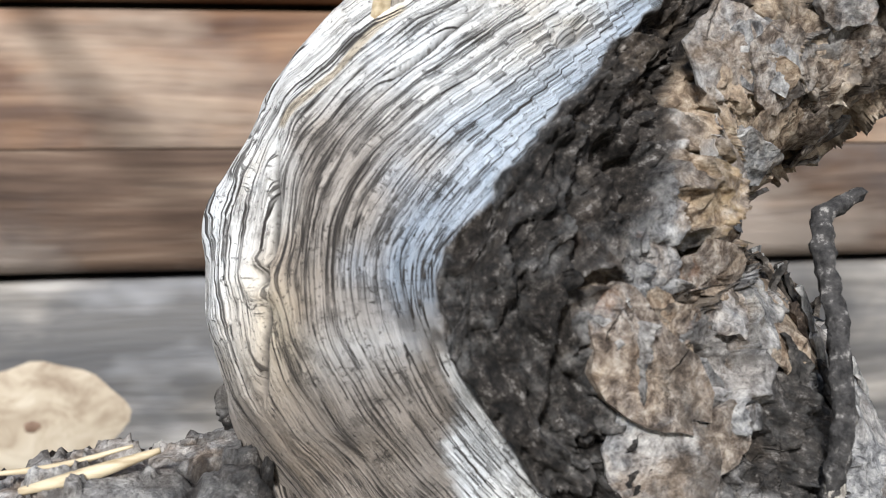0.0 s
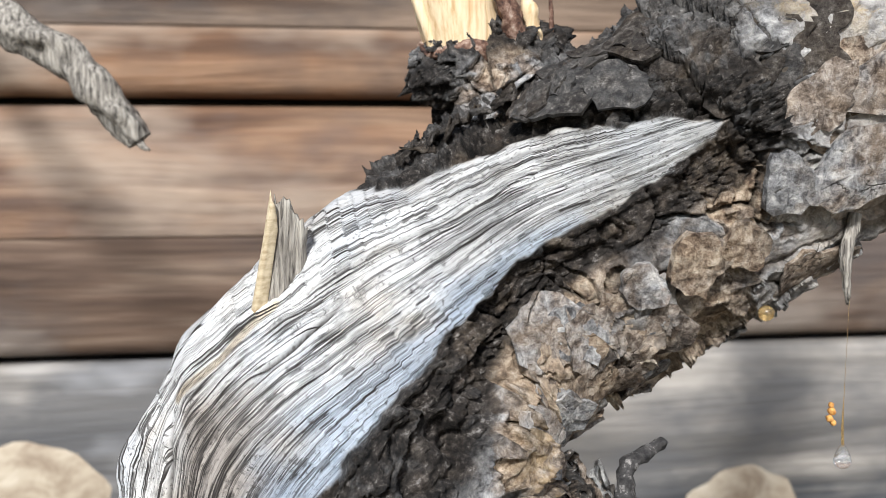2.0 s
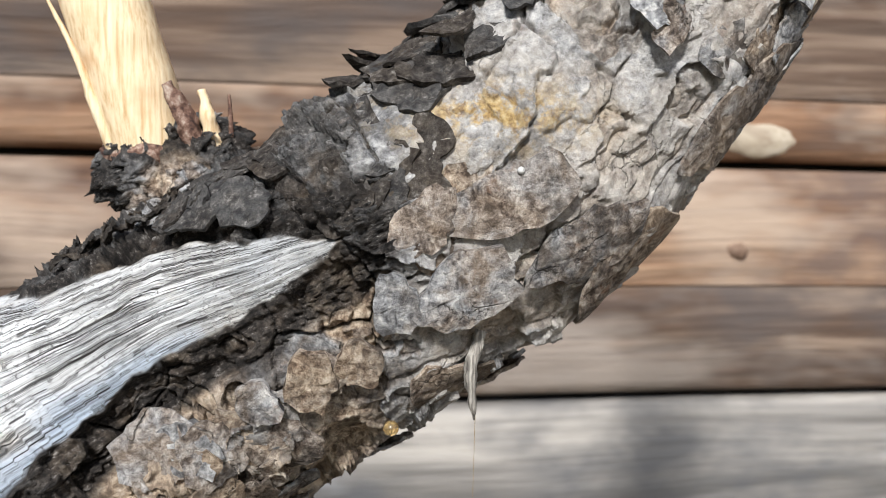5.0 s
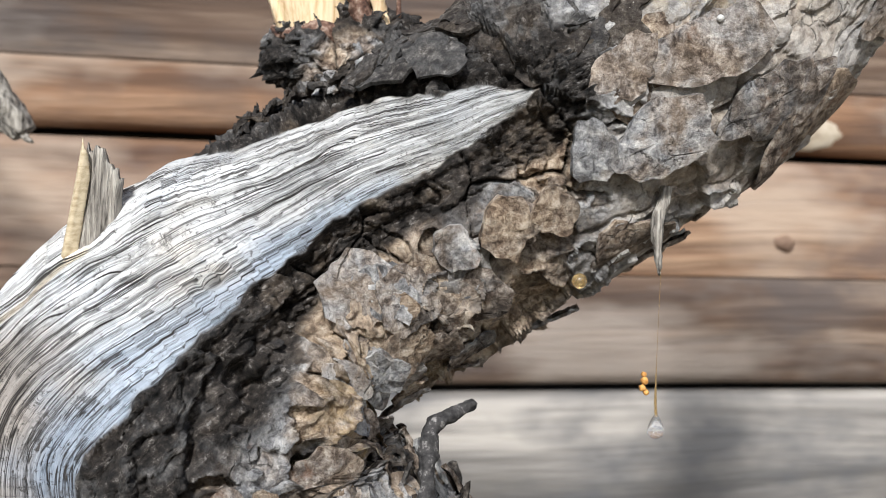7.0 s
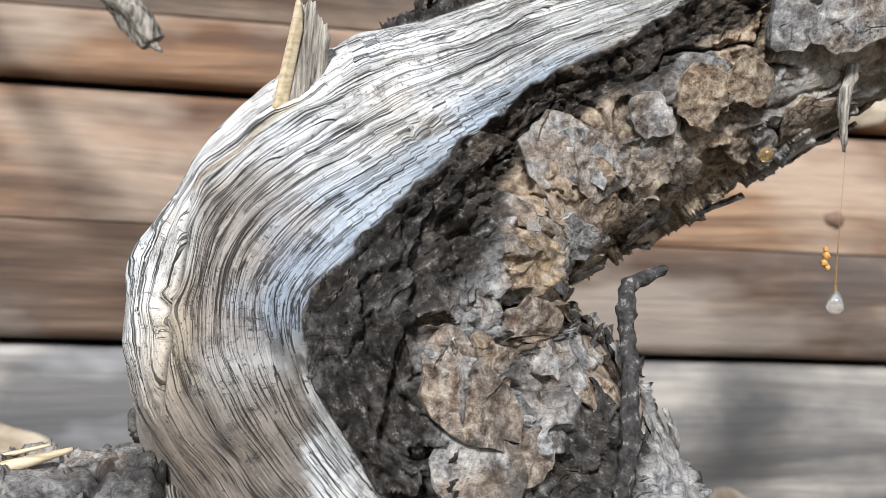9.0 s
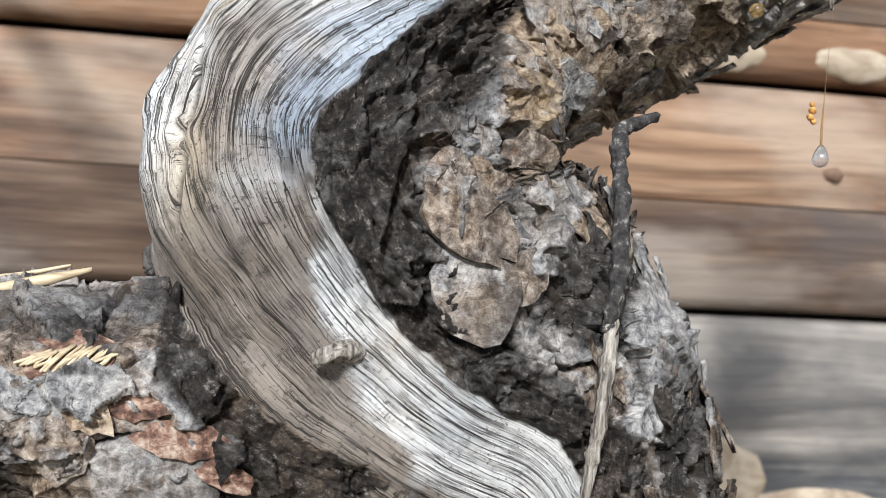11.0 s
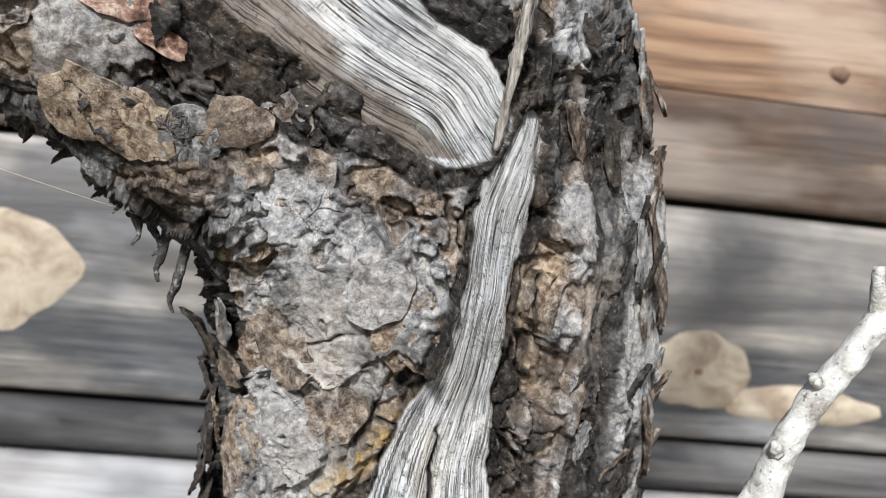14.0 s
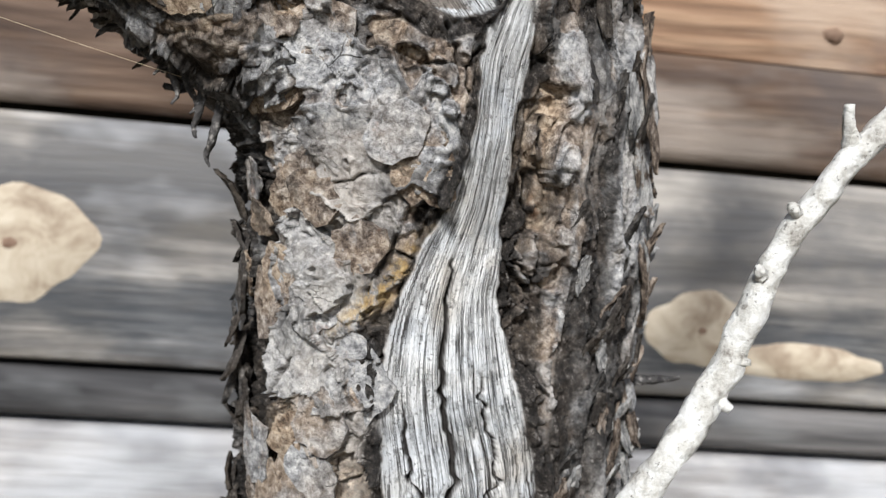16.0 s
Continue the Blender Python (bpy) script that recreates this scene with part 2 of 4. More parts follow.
def make_grey_wood():
    n = Nodes("grey_split_wood")
    p = n.coords()
    f = n.noise(n.shift(p, (800, 800, 45)), 1.0, 4, 0.65)
    col = n.ramp(f, (0.34, (0.05, 0.044, 0.038)), (0.48, (0.26, 0.235, 0.205)), (0.66, (0.52, 0.48, 0.42)))
    return n.finish(col, 0.8, f, 1.0, 0.0012)


def make_straw():
    n = Nodes("dry_straw")
    p = n.coords()
    col = n.ramp(n.noise(n.shift(p, (80, 900, 900)), 1.0, 4), (0.3, (0.36, 0.27, 0.16)), (0.6, (0.62, 0.52, 0.36)))
    return n.finish(col, 0.5)


def make_resin(name, color, rough):
    n = Nodes(name)
    b = n.bsdf.inputs
    b["Transmission Weight"].default_value, b["IOR"].default_value = 0.9, 1.5
    return n.finish(color, rough, None, spec=0.5)


def make_crumb():
    n = Nodes("amber_crumb")
    p = n.coords()
    f = n.noise(p, 900, 4)
    return n.finish(n.ramp(f, (0.3, (0.35, 0.13, 0.03)), (0.65, (0.75, 0.40, 0.12))), 0.5, f, 0.6, 0.0008)


def make_plank(name, tones, dark, grey, stain=0.50, band=None):
    """Old sawn board: streaks run along x."""
    n = Nodes(name)
    p = n.add(n.coords(), n.math("MULTIPLY", n.chance(), 5.0))
    warp = n.noise(n.shift(p, (1.2, 1.2, 5)), 1.0, 2)
    pw = n.add(p, n.math("MULTIPLY", warp, 0.06))
    streak = n.noise(n.shift(pw, (1.6, 1.6, 26)), 1.0, 4, 0.6, 0.4)
    fine = n.noise(n.shift(pw, (7, 7, 150)), 1.0, 5, 0.65)
    blot = n.noise(n.shift(p, (4.5, 4.5, 8)), 1.0, 4, 0.6)
    col = n.ramp(streak, (0.34, tones[0]), (0.47, tones[1]), (0.62, tones[2]))
    thin = n.noise(n.shift(pw, (2.4, 2.4, 62), (1, 0, 3)), 1.0, 4, 0.6)
    col = n.mix(n.ramp(thin, (0.36, 0.65), (0.50, 0.0)), col, tones[0])
    col = n.mix(n.ramp(blot, (stain, 0.0), (stain + 0.15, 0.8)), col, dark)
    col = n.mix(n.ramp(n.noise(n.shift(p, (3, 3, 7), (4, 0, 2)), 1.0, 4, 0.6), (0.52, 0.0), (0.66, 0.7)), col, grey)
    col = n.mix(n.ramp(fine, (0.3, 0.3), (0.5, 0.0)), col, tones[0])
    if band:
        # a long dark water stain that wanders along the board
        cut = n.t.nodes.new("ShaderNodeSeparateXYZ")
        n.put(cut.inputs[0], n.coords())
        off = n.math("ADD", n.math("SUBTRACT", cut.outputs["Z"], band), n.math("MULTIPLY", n.math("SUBTRACT", n.noise(n.shift(p, (5, 5, 14)), 1.0, 4, 0.6), 0.5), 0.16))
        wet = n.ramp(n.math("ABSOLUTE", off), (0.016, 1.0), (0.055, 0.0))
        col = n.mix(n.math("MULTIPLY", wet, n.ramp(fine, (0.40, 1.0), (0.62, 0.7))), col, n.mix(0.9, col, (0.045, 0.05, 0.058)))
    return n.finish(col, 0.75, fine, 0.6, 0.004)


def make_knot():
    n = Nodes("pale_knot_wood")
    p = n.coords()
    rings = n.noise(n.shift(p, (22, 22, 30)), 1.0, 5, 0.65, 0.8)
    col = n.ramp(rings, (0.34, (0.28, 0.215, 0.155)), (0.50, (0.44, 0.365, 0.275)), (0.66, (0.55, 0.48, 0.38)))
    return n.finish(col, 0.7, rings, 0.4, 0.003)


def make_knot_heart():
    n = Nodes("knot_heart")
    p = n.coords()
    return n.finish(n.ramp(n.noise(p, 60, 4), (0.3, (0.13, 0.08, 0.055)), (0.7, (0.26, 0.17, 0.12))), 0.75)


def make_gap():
    n = Nodes("joint_shadow_wood")
    return n.finish(n.ramp(n.noise(n.coords(), 8, 4), (0.3, (0.02, 0.017, 0.014)), (0.7, (0.06, 0.05, 0.04))), 0.9)


def make_soil():
    n = Nodes("dry_soil")
    p = n.coords()
    f = n.noise(p, 14, 8, 0.7)
    return n.finish(n.ramp(f, (0.3, (0.06, 0.05, 0.035)), (0.55, (0.16, 0.13, 0.09)), (0.75, (0.24, 0.21, 0.15))), 0.95, f, 1.0, 0.02)


M_TRUNK, M_PLATE, M_FRESH, M_INNER = make_trunk_material(), make_plate_material("bark_scale", False), make_fresh_wood(), make_inner_bark()
M_PALE, M_DARK, M_STRAW, M_CRUMB = make_pale_twig(), make_dark_twig(), make_straw(), make_crumb()
M_RESIN = make_resin("clear_resin", (0.93, 0.93, 0.92), 0.06)
M_AMBER = make_resin("amber_resin", (0.85, 0.62, 0.30), 0.25)
M_FLANK = make_flank_material()
M_BLACK = make_plate_material("blackened_bark_scale", True)
M_SPLIT = make_grey_wood()
M_KNOT, M_HEART, M_GAP, M_SOIL = make_knot(), make_knot_heart(), make_gap(), make_soil()
WARM = make_plank("warm_brown_board", ((0.085, 0.044, 0.026), (0.245, 0.135, 0.078), (0.43, 0.27, 0.17)), (0.12, 0.085, 0.068), (0.47, 0.38, 0.30))
RED = make_plank("reddish_brown_board", ((0.080, 0.042, 0.026), (0.235, 0.134, 0.081), (0.41, 0.265, 0.17)), (0.14, 0.10, 0.085), (0.46, 0.36, 0.28))
DUSK = make_plank("dark_brown_board", ((0.05, 0.031, 0.022), (0.125, 0.08, 0.056), (0.29, 0.21, 0.155)), (0.085, 0.07, 0.065), (0.34, 0.29, 0.25))
GREY = make_plank("grey_weathered_board", ((0.115, 0.105, 0.095), (0.25, 0.23, 0.21), (0.41, 0.375, 0.335)), (0.085, 0.086, 0.092), (0.44, 0.44, 0.45), 0.46, 0.885)
DARK = make_plank("dark_grey_board", ((0.03, 0.029, 0.03), (0.08, 0.077, 0.078), (0.17, 0.16, 0.155)), (0.04, 0.04, 0.044), (0.22, 0.22, 0.22))
PALE = make_plank("pale_grey_board", ((0.16, 0.15, 0.145), (0.36, 0.34, 0.33), (0.52, 0.50, 0.49)), (0.19, 0.19, 0.20), (0.54, 0.54, 0.55))

# ---- mesh helpers ----
def mesh_object(name, verts, faces, material, parent=None, label="", smooth=True):
    me = bpy.data.meshes.new(name)
    me.from_pydata([tuple(v) for v in verts], [], [tuple(f) for f in faces])
    me.materials.append(material)
    if smooth:
        me.polygons.foreach_set("use_smooth", [True] * len(me.polygons))
    ob = new(name, me)
    if parent is not None:
        ob.parent = parent
    if label:
        ob["label"] = label
    return ob


def part(name, bm, material, parent=None, label="", smooth=True):
    me = bpy.data.meshes.new(name)
    bm.to_mesh(me)
    bm.free()
    me.materials.append(material)
    if smooth:
        me.polygons.foreach_set("use_smooth", [True] * len(me.polygons))
    ob = new(name, me)
    if parent is not None:
        ob.parent = parent
    if label:
        ob["label"] = label
    return ob


def blend_bits(h):
    h = (h ^ (h >> np.uint32(13))) * np.uint32(1274126177)
    h = (h ^ (h >> np.uint32(16))) * np.uint32(2246822519)
    return ((h ^ (h >> np.uint32(15))) & np.uint32(0xFFFFFF)).astype(np.float32) / np.float32(0x1000000)


def lattice(i, k):
    return i.astype(np.int64).astype(np.uint32) * np.uint32(k)


def hash01(ix, iy, iz, seed):
    return blend_bits(lattice(ix, 374761393) + lattice(iy, 668265263) + lattice(iz, 2147483647) + np.uint32(seed * 974634777 & 0xFFFFFFFF))


def vnoise(x, y, z, seed=0):
    """Smooth noise in -1..1 at the points."""
    ks, us = [], []
    for q, k in ((x, 374761393), (y, 668265263), (z, 2147483629)):
        f = np.floor(q)
        u = (q - f).astype(np.float32)
        u = u * u * u * (u * (u * 6 - 15) + 10)
        h = lattice(f, k)
        ks.append((h, h + np.uint32(k)))
        us.append((1 - u, u))
    base, out = np.uint32(seed * 974634777 & 0xFFFFFFFF), 0.0
    for a in (0, 1):
        for b in (0, 1):
            hab, wab = ks[0][a] + ks[1][b] + base, us[0][a] * us[1][b]
            for c in (0, 1):
                out = out + wab * us[2][c] * blend_bits(hab + ks[2][c])
    return out * 2 - 1


def fbm(x, y, z, octaves, seed=0):
    out, amp, total = 0.0, 1.0, 0.0
    for o in range(octaves):
        k = 2.03 ** o
        x, y, z = 0.64 * x + 0.60 * y - 0.48 * z, -0.768 * x + 0.50 * y - 0.40 * z, 0.625 * y + 0.781 * z
        out = out + amp * vnoise(x * k, y * k, z * k, seed + o * 17)
        total += amp
        amp *= 0.5
    return out / total


def scales(u, v, seed):
    """Irregular cells: nearest distance, gap to the next, offset inside the cell and three chance values of the cell."""
    iu, iv = np.floor(u), np.floor(v)
    f1, f2 = np.full(u.shape, 9.0), np.full(u.shape, 9.0)
    du, dv, cu, cv = (np.zeros(u.shape) for _ in range(4))
    zero = np.zeros(u.shape)
    for a in (-1, 0, 1):
        for b in (-1, 0, 1):
            gu, gv = iu + a, iv + b
            pu, pv = gu + 0.1 + 0.8 * hash01(gu, gv, zero, seed), gv + 0.1 + 0.8 * hash01(gu, gv, zero, seed + 1)
            d = np.hypot(u - pu, v - pv)
            near = d < f1
            f2 = np.where(near, f1, np.minimum(f2, d))
            du, dv = np.where(near, u - pu, du), np.where(near, v - pv, dv)
            cu, cv = np.where(near, gu, cu), np.where(near, gv, cv)
            f1 = np.where(near, d, f1)
    r = [hash01(cu, cv, zero, seed + k) for k in (5, 6, 7)]
    return f1, f2 - f1, du, dv, r


def step(a, b, x):
    t = np.clip((x - a) / (b - a), 0, 1)
    return t * t * (3 - 2 * t)


def spline(points, n):
    """Catmull-Rom through rows of numbers, n samples."""
    p = np.array(points, float)
    p = np.vstack([2 * p[0] - p[1], p, 2 * p[-1] - p[-2]])
    u = np.linspace(0, len(p) - 3 - 1e-9, n)
    i = u.astype(int)
    t = (u - i)[:, None]
    a, b, c, d = p[i], p[i + 1], p[i + 2], p[i + 3]
    return 0.5 * (2 * b + (c - a) * t + (2 * a - 5 * b + 4 * c - d) * t ** 2 + (3 * b - a - 3 * c + d) * t ** 3)


def smooth(c, sigma):
    """Rows rounded off along their length, the ends kept."""
    m = 3 * sigma
    k = np.exp(-0.5 * (np.arange(-m, m + 1) / sigma) ** 2)
    k /= k.sum()
    pad = np.vstack([2 * c[0] - c[m:0:-1], c, 2 * c[-1] - c[-2:-m - 2:-1]])
    return np.stack([np.convolve(pad[:, j], k, "valid") for j in range(c.shape[1])], 1)


class Limb:
    """A limb swept along rows of x, y, z, half width, half depth. Angle 0 is its right side, 90 degrees its front."""

    def __init__(self, rows, n=600):
        self.c = smooth(spline(rows, n), 9)
        d = np.linalg.norm(np.diff(self.c[:, :3], axis=0), axis=1)
        self.s = np.concatenate([[0], np.cumsum(d)])
        t = np.gradient(self.c[:, :3], axis=0)
        t /= np.linalg.norm(t, axis=1)[:, None]
        side = np.stack([t[:, 2], np.zeros(n), -t[:, 0]], 1)
        self.side = side / np.linalg.norm(side, axis=1)[:, None]
        self.front = np.cross(self.side, t)
        self.length = self.s[-1]

    def at(self, s, a):
        """Points, normals and half widths at lengths s and angles a."""
        get = lambda q: np.stack([np.interp(s, self.s, q[:, k]) for k in range(q.shape[1])], -1)
        c, side, front = get(self.c), get(self.side), get(self.front)
        ca, sa = np.cos(a)[..., None], np.sin(a)[..., None]
        # squarish section: flatter in front than an ellipse
        k = 1.0 / (np.abs(ca) ** 2.4 + np.abs(sa) ** 2.4) ** (1 / 2.4)
        hw, hd = c[..., 3:4], c[..., 4:5]
        p = c[..., :3] + side * hw * ca * k + front * hd * sa * k
        nn = side * ca / hw + front * sa / hd
        return p, nn / np.linalg.norm(nn, axis=-1)[..., None], c[..., 3]


class Band:
    """A strip of bare wood in the x-z plane, seen from the front: rows of x, z, half width."""

    def __init__(self, rows):
        self.c = smooth(spline(rows, 110), 3)
        d = np.linalg.norm(np.diff(self.c[:, :2], axis=0), axis=1)
        self.s = np.concatenate([[0], np.cumsum(d)])

    def at(self, x, z):
        """How deep inside the strip (metres, minus: outside), length along and place across it."""
        best, along, across = np.full(x.shape, 9.0), np.zeros(x.shape), np.zeros(x.shape)
        for i in range(len(self.c) - 1):
            a, b = self.c[i], self.c[i + 1]
            ex, ez = b[0] - a[0], b[1] - a[1]
            l2 = ex * ex + ez * ez
            t = np.clip(((x - a[0]) * ex + (z - a[1]) * ez) / l2, 0, 1)
            px, pz = x - a[0] - t * ex, z - a[1] - t * ez
            hw = a[2] + t * (b[2] - a[2])
            d = np.hypot(px, pz)
            near = d - hw < best
            perp = ((x - a[0]) * ez - (z - a[1]) * ex) / math.sqrt(l2)
            free = ((x - a[0]) * ex + (z - a[1]) * ez) / l2
            free = np.where((free > 1) & (i < len(self.c) - 2), 1, np.where((free < 0) & (i > 0), 0, free))
            best = np.where(near, d - hw, best)
            along = np.where(near, self.s[i] + free * math.sqrt(l2), along)
            across = np.where(near, perp / (hw + 0.004) * 0.018, across)
        return -best, along, across


# ---- the tree: plan ----
TRUNK = Limb([(0.150, 0.185, -0.05, 0.085, 0.075), (0.140, 0.182, 0.45, 0.064, 0.052), (0.136, 0.180, 0.90, 0.057, 0.046), (0.136, 0.180, 0.96, 0.056, 0.046),
              (0.134, 0.178, 1.02, 0.056, 0.046), (0.1300, 0.175, 1.07, 0.0565, 0.047), (0.1120, 0.174, 1.12, 0.0572, 0.046), (0.0888, 0.172, 1.160, 0.0480, 0.043),
              (0.0936, 0.177, 1.187, 0.0466, 0.043), (0.1102, 0.186, 1.2060, 0.0388, 0.040), (0.1367, 0.190, 1.2218, 0.0372, 0.038), (0.1688, 0.187, 1.2411, 0.0374, 0.039),
              (0.2068, 0.180, 1.2670, 0.0366, 0.038), (0.240, 0.180, 1.305, 0.034, 0.036), (0.275, 0.185, 1.36, 0.031, 0.033), (0.310, 0.20, 1.45, 0.026, 0.028), (0.33, 0.21, 1.60, 0.006, 0.006)])
BRANCH = Limb([(0.128, 0.180, 1.075, 0.040, 0.036), (0.095, 0.172, 1.096, 0.040, 0.040), (0.060, 0.162, 1.1105, 0.0325, 0.037), (0.025, 0.154, 1.1165, 0.0220, 0.028),
               (-0.02, 0.146, 1.1175, 0.0205, 0.024), (-0.08, 0.140, 1.120, 0.022, 0.024), (-0.17, 0.15, 1.14, 0.019, 0.019), (-0.30, 0.18, 1.19, 0.004, 0.004)])
COLLAR = Limb([(0.142, 0.200, 1.236, 0.024, 0.024), (0.133, 0.206, 1.255, 0.0205, 0.021), (0.127, 0.208, 1.270, 0.018, 0.018), (0.1235, 0.208, 1.279, 0.0125, 0.013)])
BARE = [Band([(0.1690, 1.2545, 0.0006), (0.1540, 1.2483, 0.0056), (0.1385, 1.2438, 0.0104), (0.1205, 1.2368, 0.0128), (0.0980, 1.2238, 0.0172), (0.0705, 1.2085, 0.0255), (0.0550, 1.188, 0.0250),
              (0.0565, 1.165, 0.0225), (0.0680, 1.1445, 0.0205), (0.0850, 1.1275, 0.0178), (0.107, 1.1130, 0.0150), (0.1225, 1.1070, 0.0143), (0.1268, 1.1030, 0.0128)]),
        Band([(0.1445, 1.105, 0.002), (0.1395, 1.085, 0.0065), (0.1382, 1.065, 0.0054), (0.1360, 1.044, 0.0076), (0.1315, 1.020, 0.0140), (0.1330, 0.995, 0.0185), (0.140, 0.965, 0.0220), (0.142, 0.90, 0.024)])]


def clothe(limb, name, s, angles, parent, seed, band_list, label="", plate=0.010, soot=0.0, over=()):
    """The limb's surface with its relief: bark scales, and grooved bare wood inside the bands."""
    S, A = np.meshgrid(s, angles, indexing="ij")
    P, N, HW = limb.at(S, A)
    x, y, z = P[..., 0], P[..., 1], P[..., 2]
    across = (A - math.pi / 2) * HW
    k = 0.010 / plate
    # slow swellings
    h = 0.0040 * fbm(x * 45, y * 45, z * 45, 3, seed)
    ridged = step(0.005, 0.03, (x - 0.142)) * step(1.13, 1.09, z) if band_list else 0 * x
    flank = (ridged > 0.5).astype(float)
    u, v = S * k * (1 - 0.62 * flank), across * k * (1 + 0.5 * flank)
    w1, w2 = fbm(u * 230, v * 230, 0 * u, 3, seed + 3), fbm(u * 230, v * 230, 0 * u + 9, 3, seed + 4)
    calm = 1 - 0.5 * ridged
    u, v = u + 0.0015 * w1 * calm, v + 0.0015 * w2 * calm
    # sheets that peel one over another, with lifted rims, undercut feet and broken outlines
    bark, sheet = 0 * x, 0 * x
    j1, j2 = vnoise(u * 620, v * 620, 0 * u, seed + 5), vnoise(u * 620, v * 620, 0 * u + 7, seed + 6)
    us, vs = u + 0.00022 * j1, v + 0.00022 * j2
    for f, th, up, o in ((20, -0.10, 0.0026, 21), (34, 0.02, 0.0022, 22), (58, -0.02, 0.0015, 23), (105, 0.10, 0.0008, 24)):
        q = fbm(us * f, vs * f * 1.15, 0 * u, 3, seed + o)
        wd = 0.0005 * f
        on = step(th - wd * 0.4, th + wd * 0.4, q)
        rim = on * (1 - step(th, th + 3.2 * wd, q))
        foot = (1 - on) * step(th - 3.0 * wd, th - 0.4 * wd, q)
        up = up * (calm if f > 30 else 1)
        bark = bark + up * on + 0.55 * up * rim - 0.55 * up * foot
        sheet = sheet + on * (0.30, 0.27, 0.23, 0.20)[o - 21]
    f1, gap, du, dv, r = scales(us * 46, vs * 52, seed + 30)
    open_up = step(0.05, 0.35, vnoise(u * 60, v * 60, 0 * u, seed + 33))
    fis = (1 - step(0.012, 0.05, gap)) * open_up * calm
    bark = bark + (0.0014 * (r[0] - 0.5) + 0.0040 * (du * (r[1] - 0.5) + dv * (r[2] - 0.5))) * calm - 0.0028 * fis
    bark = bark * (1 - 0.42 * step(0.165, 0.19, x) * (z > 1.19))
    bark = bark + calm * (0.00045 * fbm(x * 330, y * 330, z * 330, 4, seed + 9) + 0.0004 * vnoise(u * 120, v * 420, 0 * u, seed + 10)) - 0.0042
    rid = vnoise(across * 230 + 0.5 * vnoise(x * 60, y * 60, z * 60, seed + 13), S * 16, 0 * S, seed + 12)
    bark = bark + ridged * (0.0030 * rid - 0.0034 * step(0.16, 0.0, np.abs(rid + 0.3)))
    crack = np.clip(fis + ridged * step(0.10, 0.0, np.abs(rid + 0.3)), 0, 1)
    sheet = np.clip(0.75 * sheet + 0.30 * r[1], 0, 1)
    sheet = sheet + ridged * (0.34 - 0.5 * sheet)
    if band_list:
        # warm bounce light under the upper limb, painted by picking the tan sheet
        sheet = np.clip(sheet - 0.6 * np.exp(-((x - 0.145) / 0.030) ** 2 - ((z - 1.196 - 0.35 * (x - 0.145)) / 0.013) ** 2), 0, 1)
    inside, along, lat = np.full(x.shape, -1.0), S.copy(), across.copy()
    front = np.sin(A) > np.interp(z, [1.150, 1.168], [0.06, -0.75])
    for b in (*band_list, *over):
        i2, al, la = b.at(x, z)
        i2 = np.where(front, i2, -1.0) if band_list else np.where(x > 0.05, i2 - 0.0055, -1.0)
        use = i2 > inside
        inside, along, lat = np.where(use, i2, inside), np.where(use, al, along), np.where(use, la, lat)
    rag = inside + 0.0016 * fbm(x * 200, y * 200, z * 200, 3, seed + 50)
    dead = step(-0.0004, 0.0006, rag)
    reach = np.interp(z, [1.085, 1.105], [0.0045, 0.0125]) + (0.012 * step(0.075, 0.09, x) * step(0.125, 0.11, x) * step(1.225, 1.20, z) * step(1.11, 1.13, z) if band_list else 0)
    char_shade = soot * step(-0.35, 0.25, vnoise(x * 55, y * 55, z * 55, seed + 72)) + step(-reach, -0.72 * reach, rag + 0.004 * vnoise(x * 90, y * 90, z * 90, seed + 51)) 
    if band_list:
        # black crust on the left flank, with the side branch's shade painted in, and on the shoulder below the sawn
        # shoot
        crust = step(2.55, 2.72, A) * step(1.09, 1.065, z)
        h = h - 0.009 * np.exp(-((A - 2.60 - 0.05 * vnoise(z * 60, 0 * z, 0 * z, 4)) / 0.06) ** 2) * step(1.09, 1.065, z)
        shoulder = step(1.75, 2.1, A) * step(0.112, 0.125, x) * step(0.178, 0.165, x) * (z > 1.22)
        char_shade = np.maximum(np.maximum(char_shade, 0.95 * step(0.145, 0.150, x) * step(1.15, 1.12, z) * step(-0.28, 0.18, vnoise(x * 170, y * 170, z * 18, seed + 71))), np.maximum(np.maximum(crust, step(3.02, 3.14, A) * (z > 1.09) * step(1.176, 1.166, z)), 0.85 * shoulder))
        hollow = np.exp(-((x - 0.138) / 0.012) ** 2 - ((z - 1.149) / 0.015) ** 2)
        char_shade = np.maximum(char_shade, 0.95 * step(0.35, 0.6, hollow + 0.25 * vnoise(x * 160, y * 160, z * 160, seed + 73)))
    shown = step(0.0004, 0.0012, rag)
    char_shade = np.clip(char_shade, 0, 1) * (1 - shown)
    # fibres and checks of the bare wood
    wav = 0.35 * vnoise(x * 90, y * 90, z * 90, seed + 60)
    fib = vnoise(lat * 900 + wav * 3, along * 26, 0 * S, seed + 61)
    check = np.abs(vnoise(lat * 430 + wav * 2, along * 9, 0 * S, seed + 62))
    depth = step(0.13, 0.0, check) * step(-0.15, 0.35, vnoise(lat * 200, along * 30, 0 * S + 5, seed + 63))
    split_at = 0 * x
    wood = -0.0012 + 0.00016 * fib - 0.0009 * depth + 0.0007 * vnoise(lat * 150, along * 12, 0 * S, seed + 64)
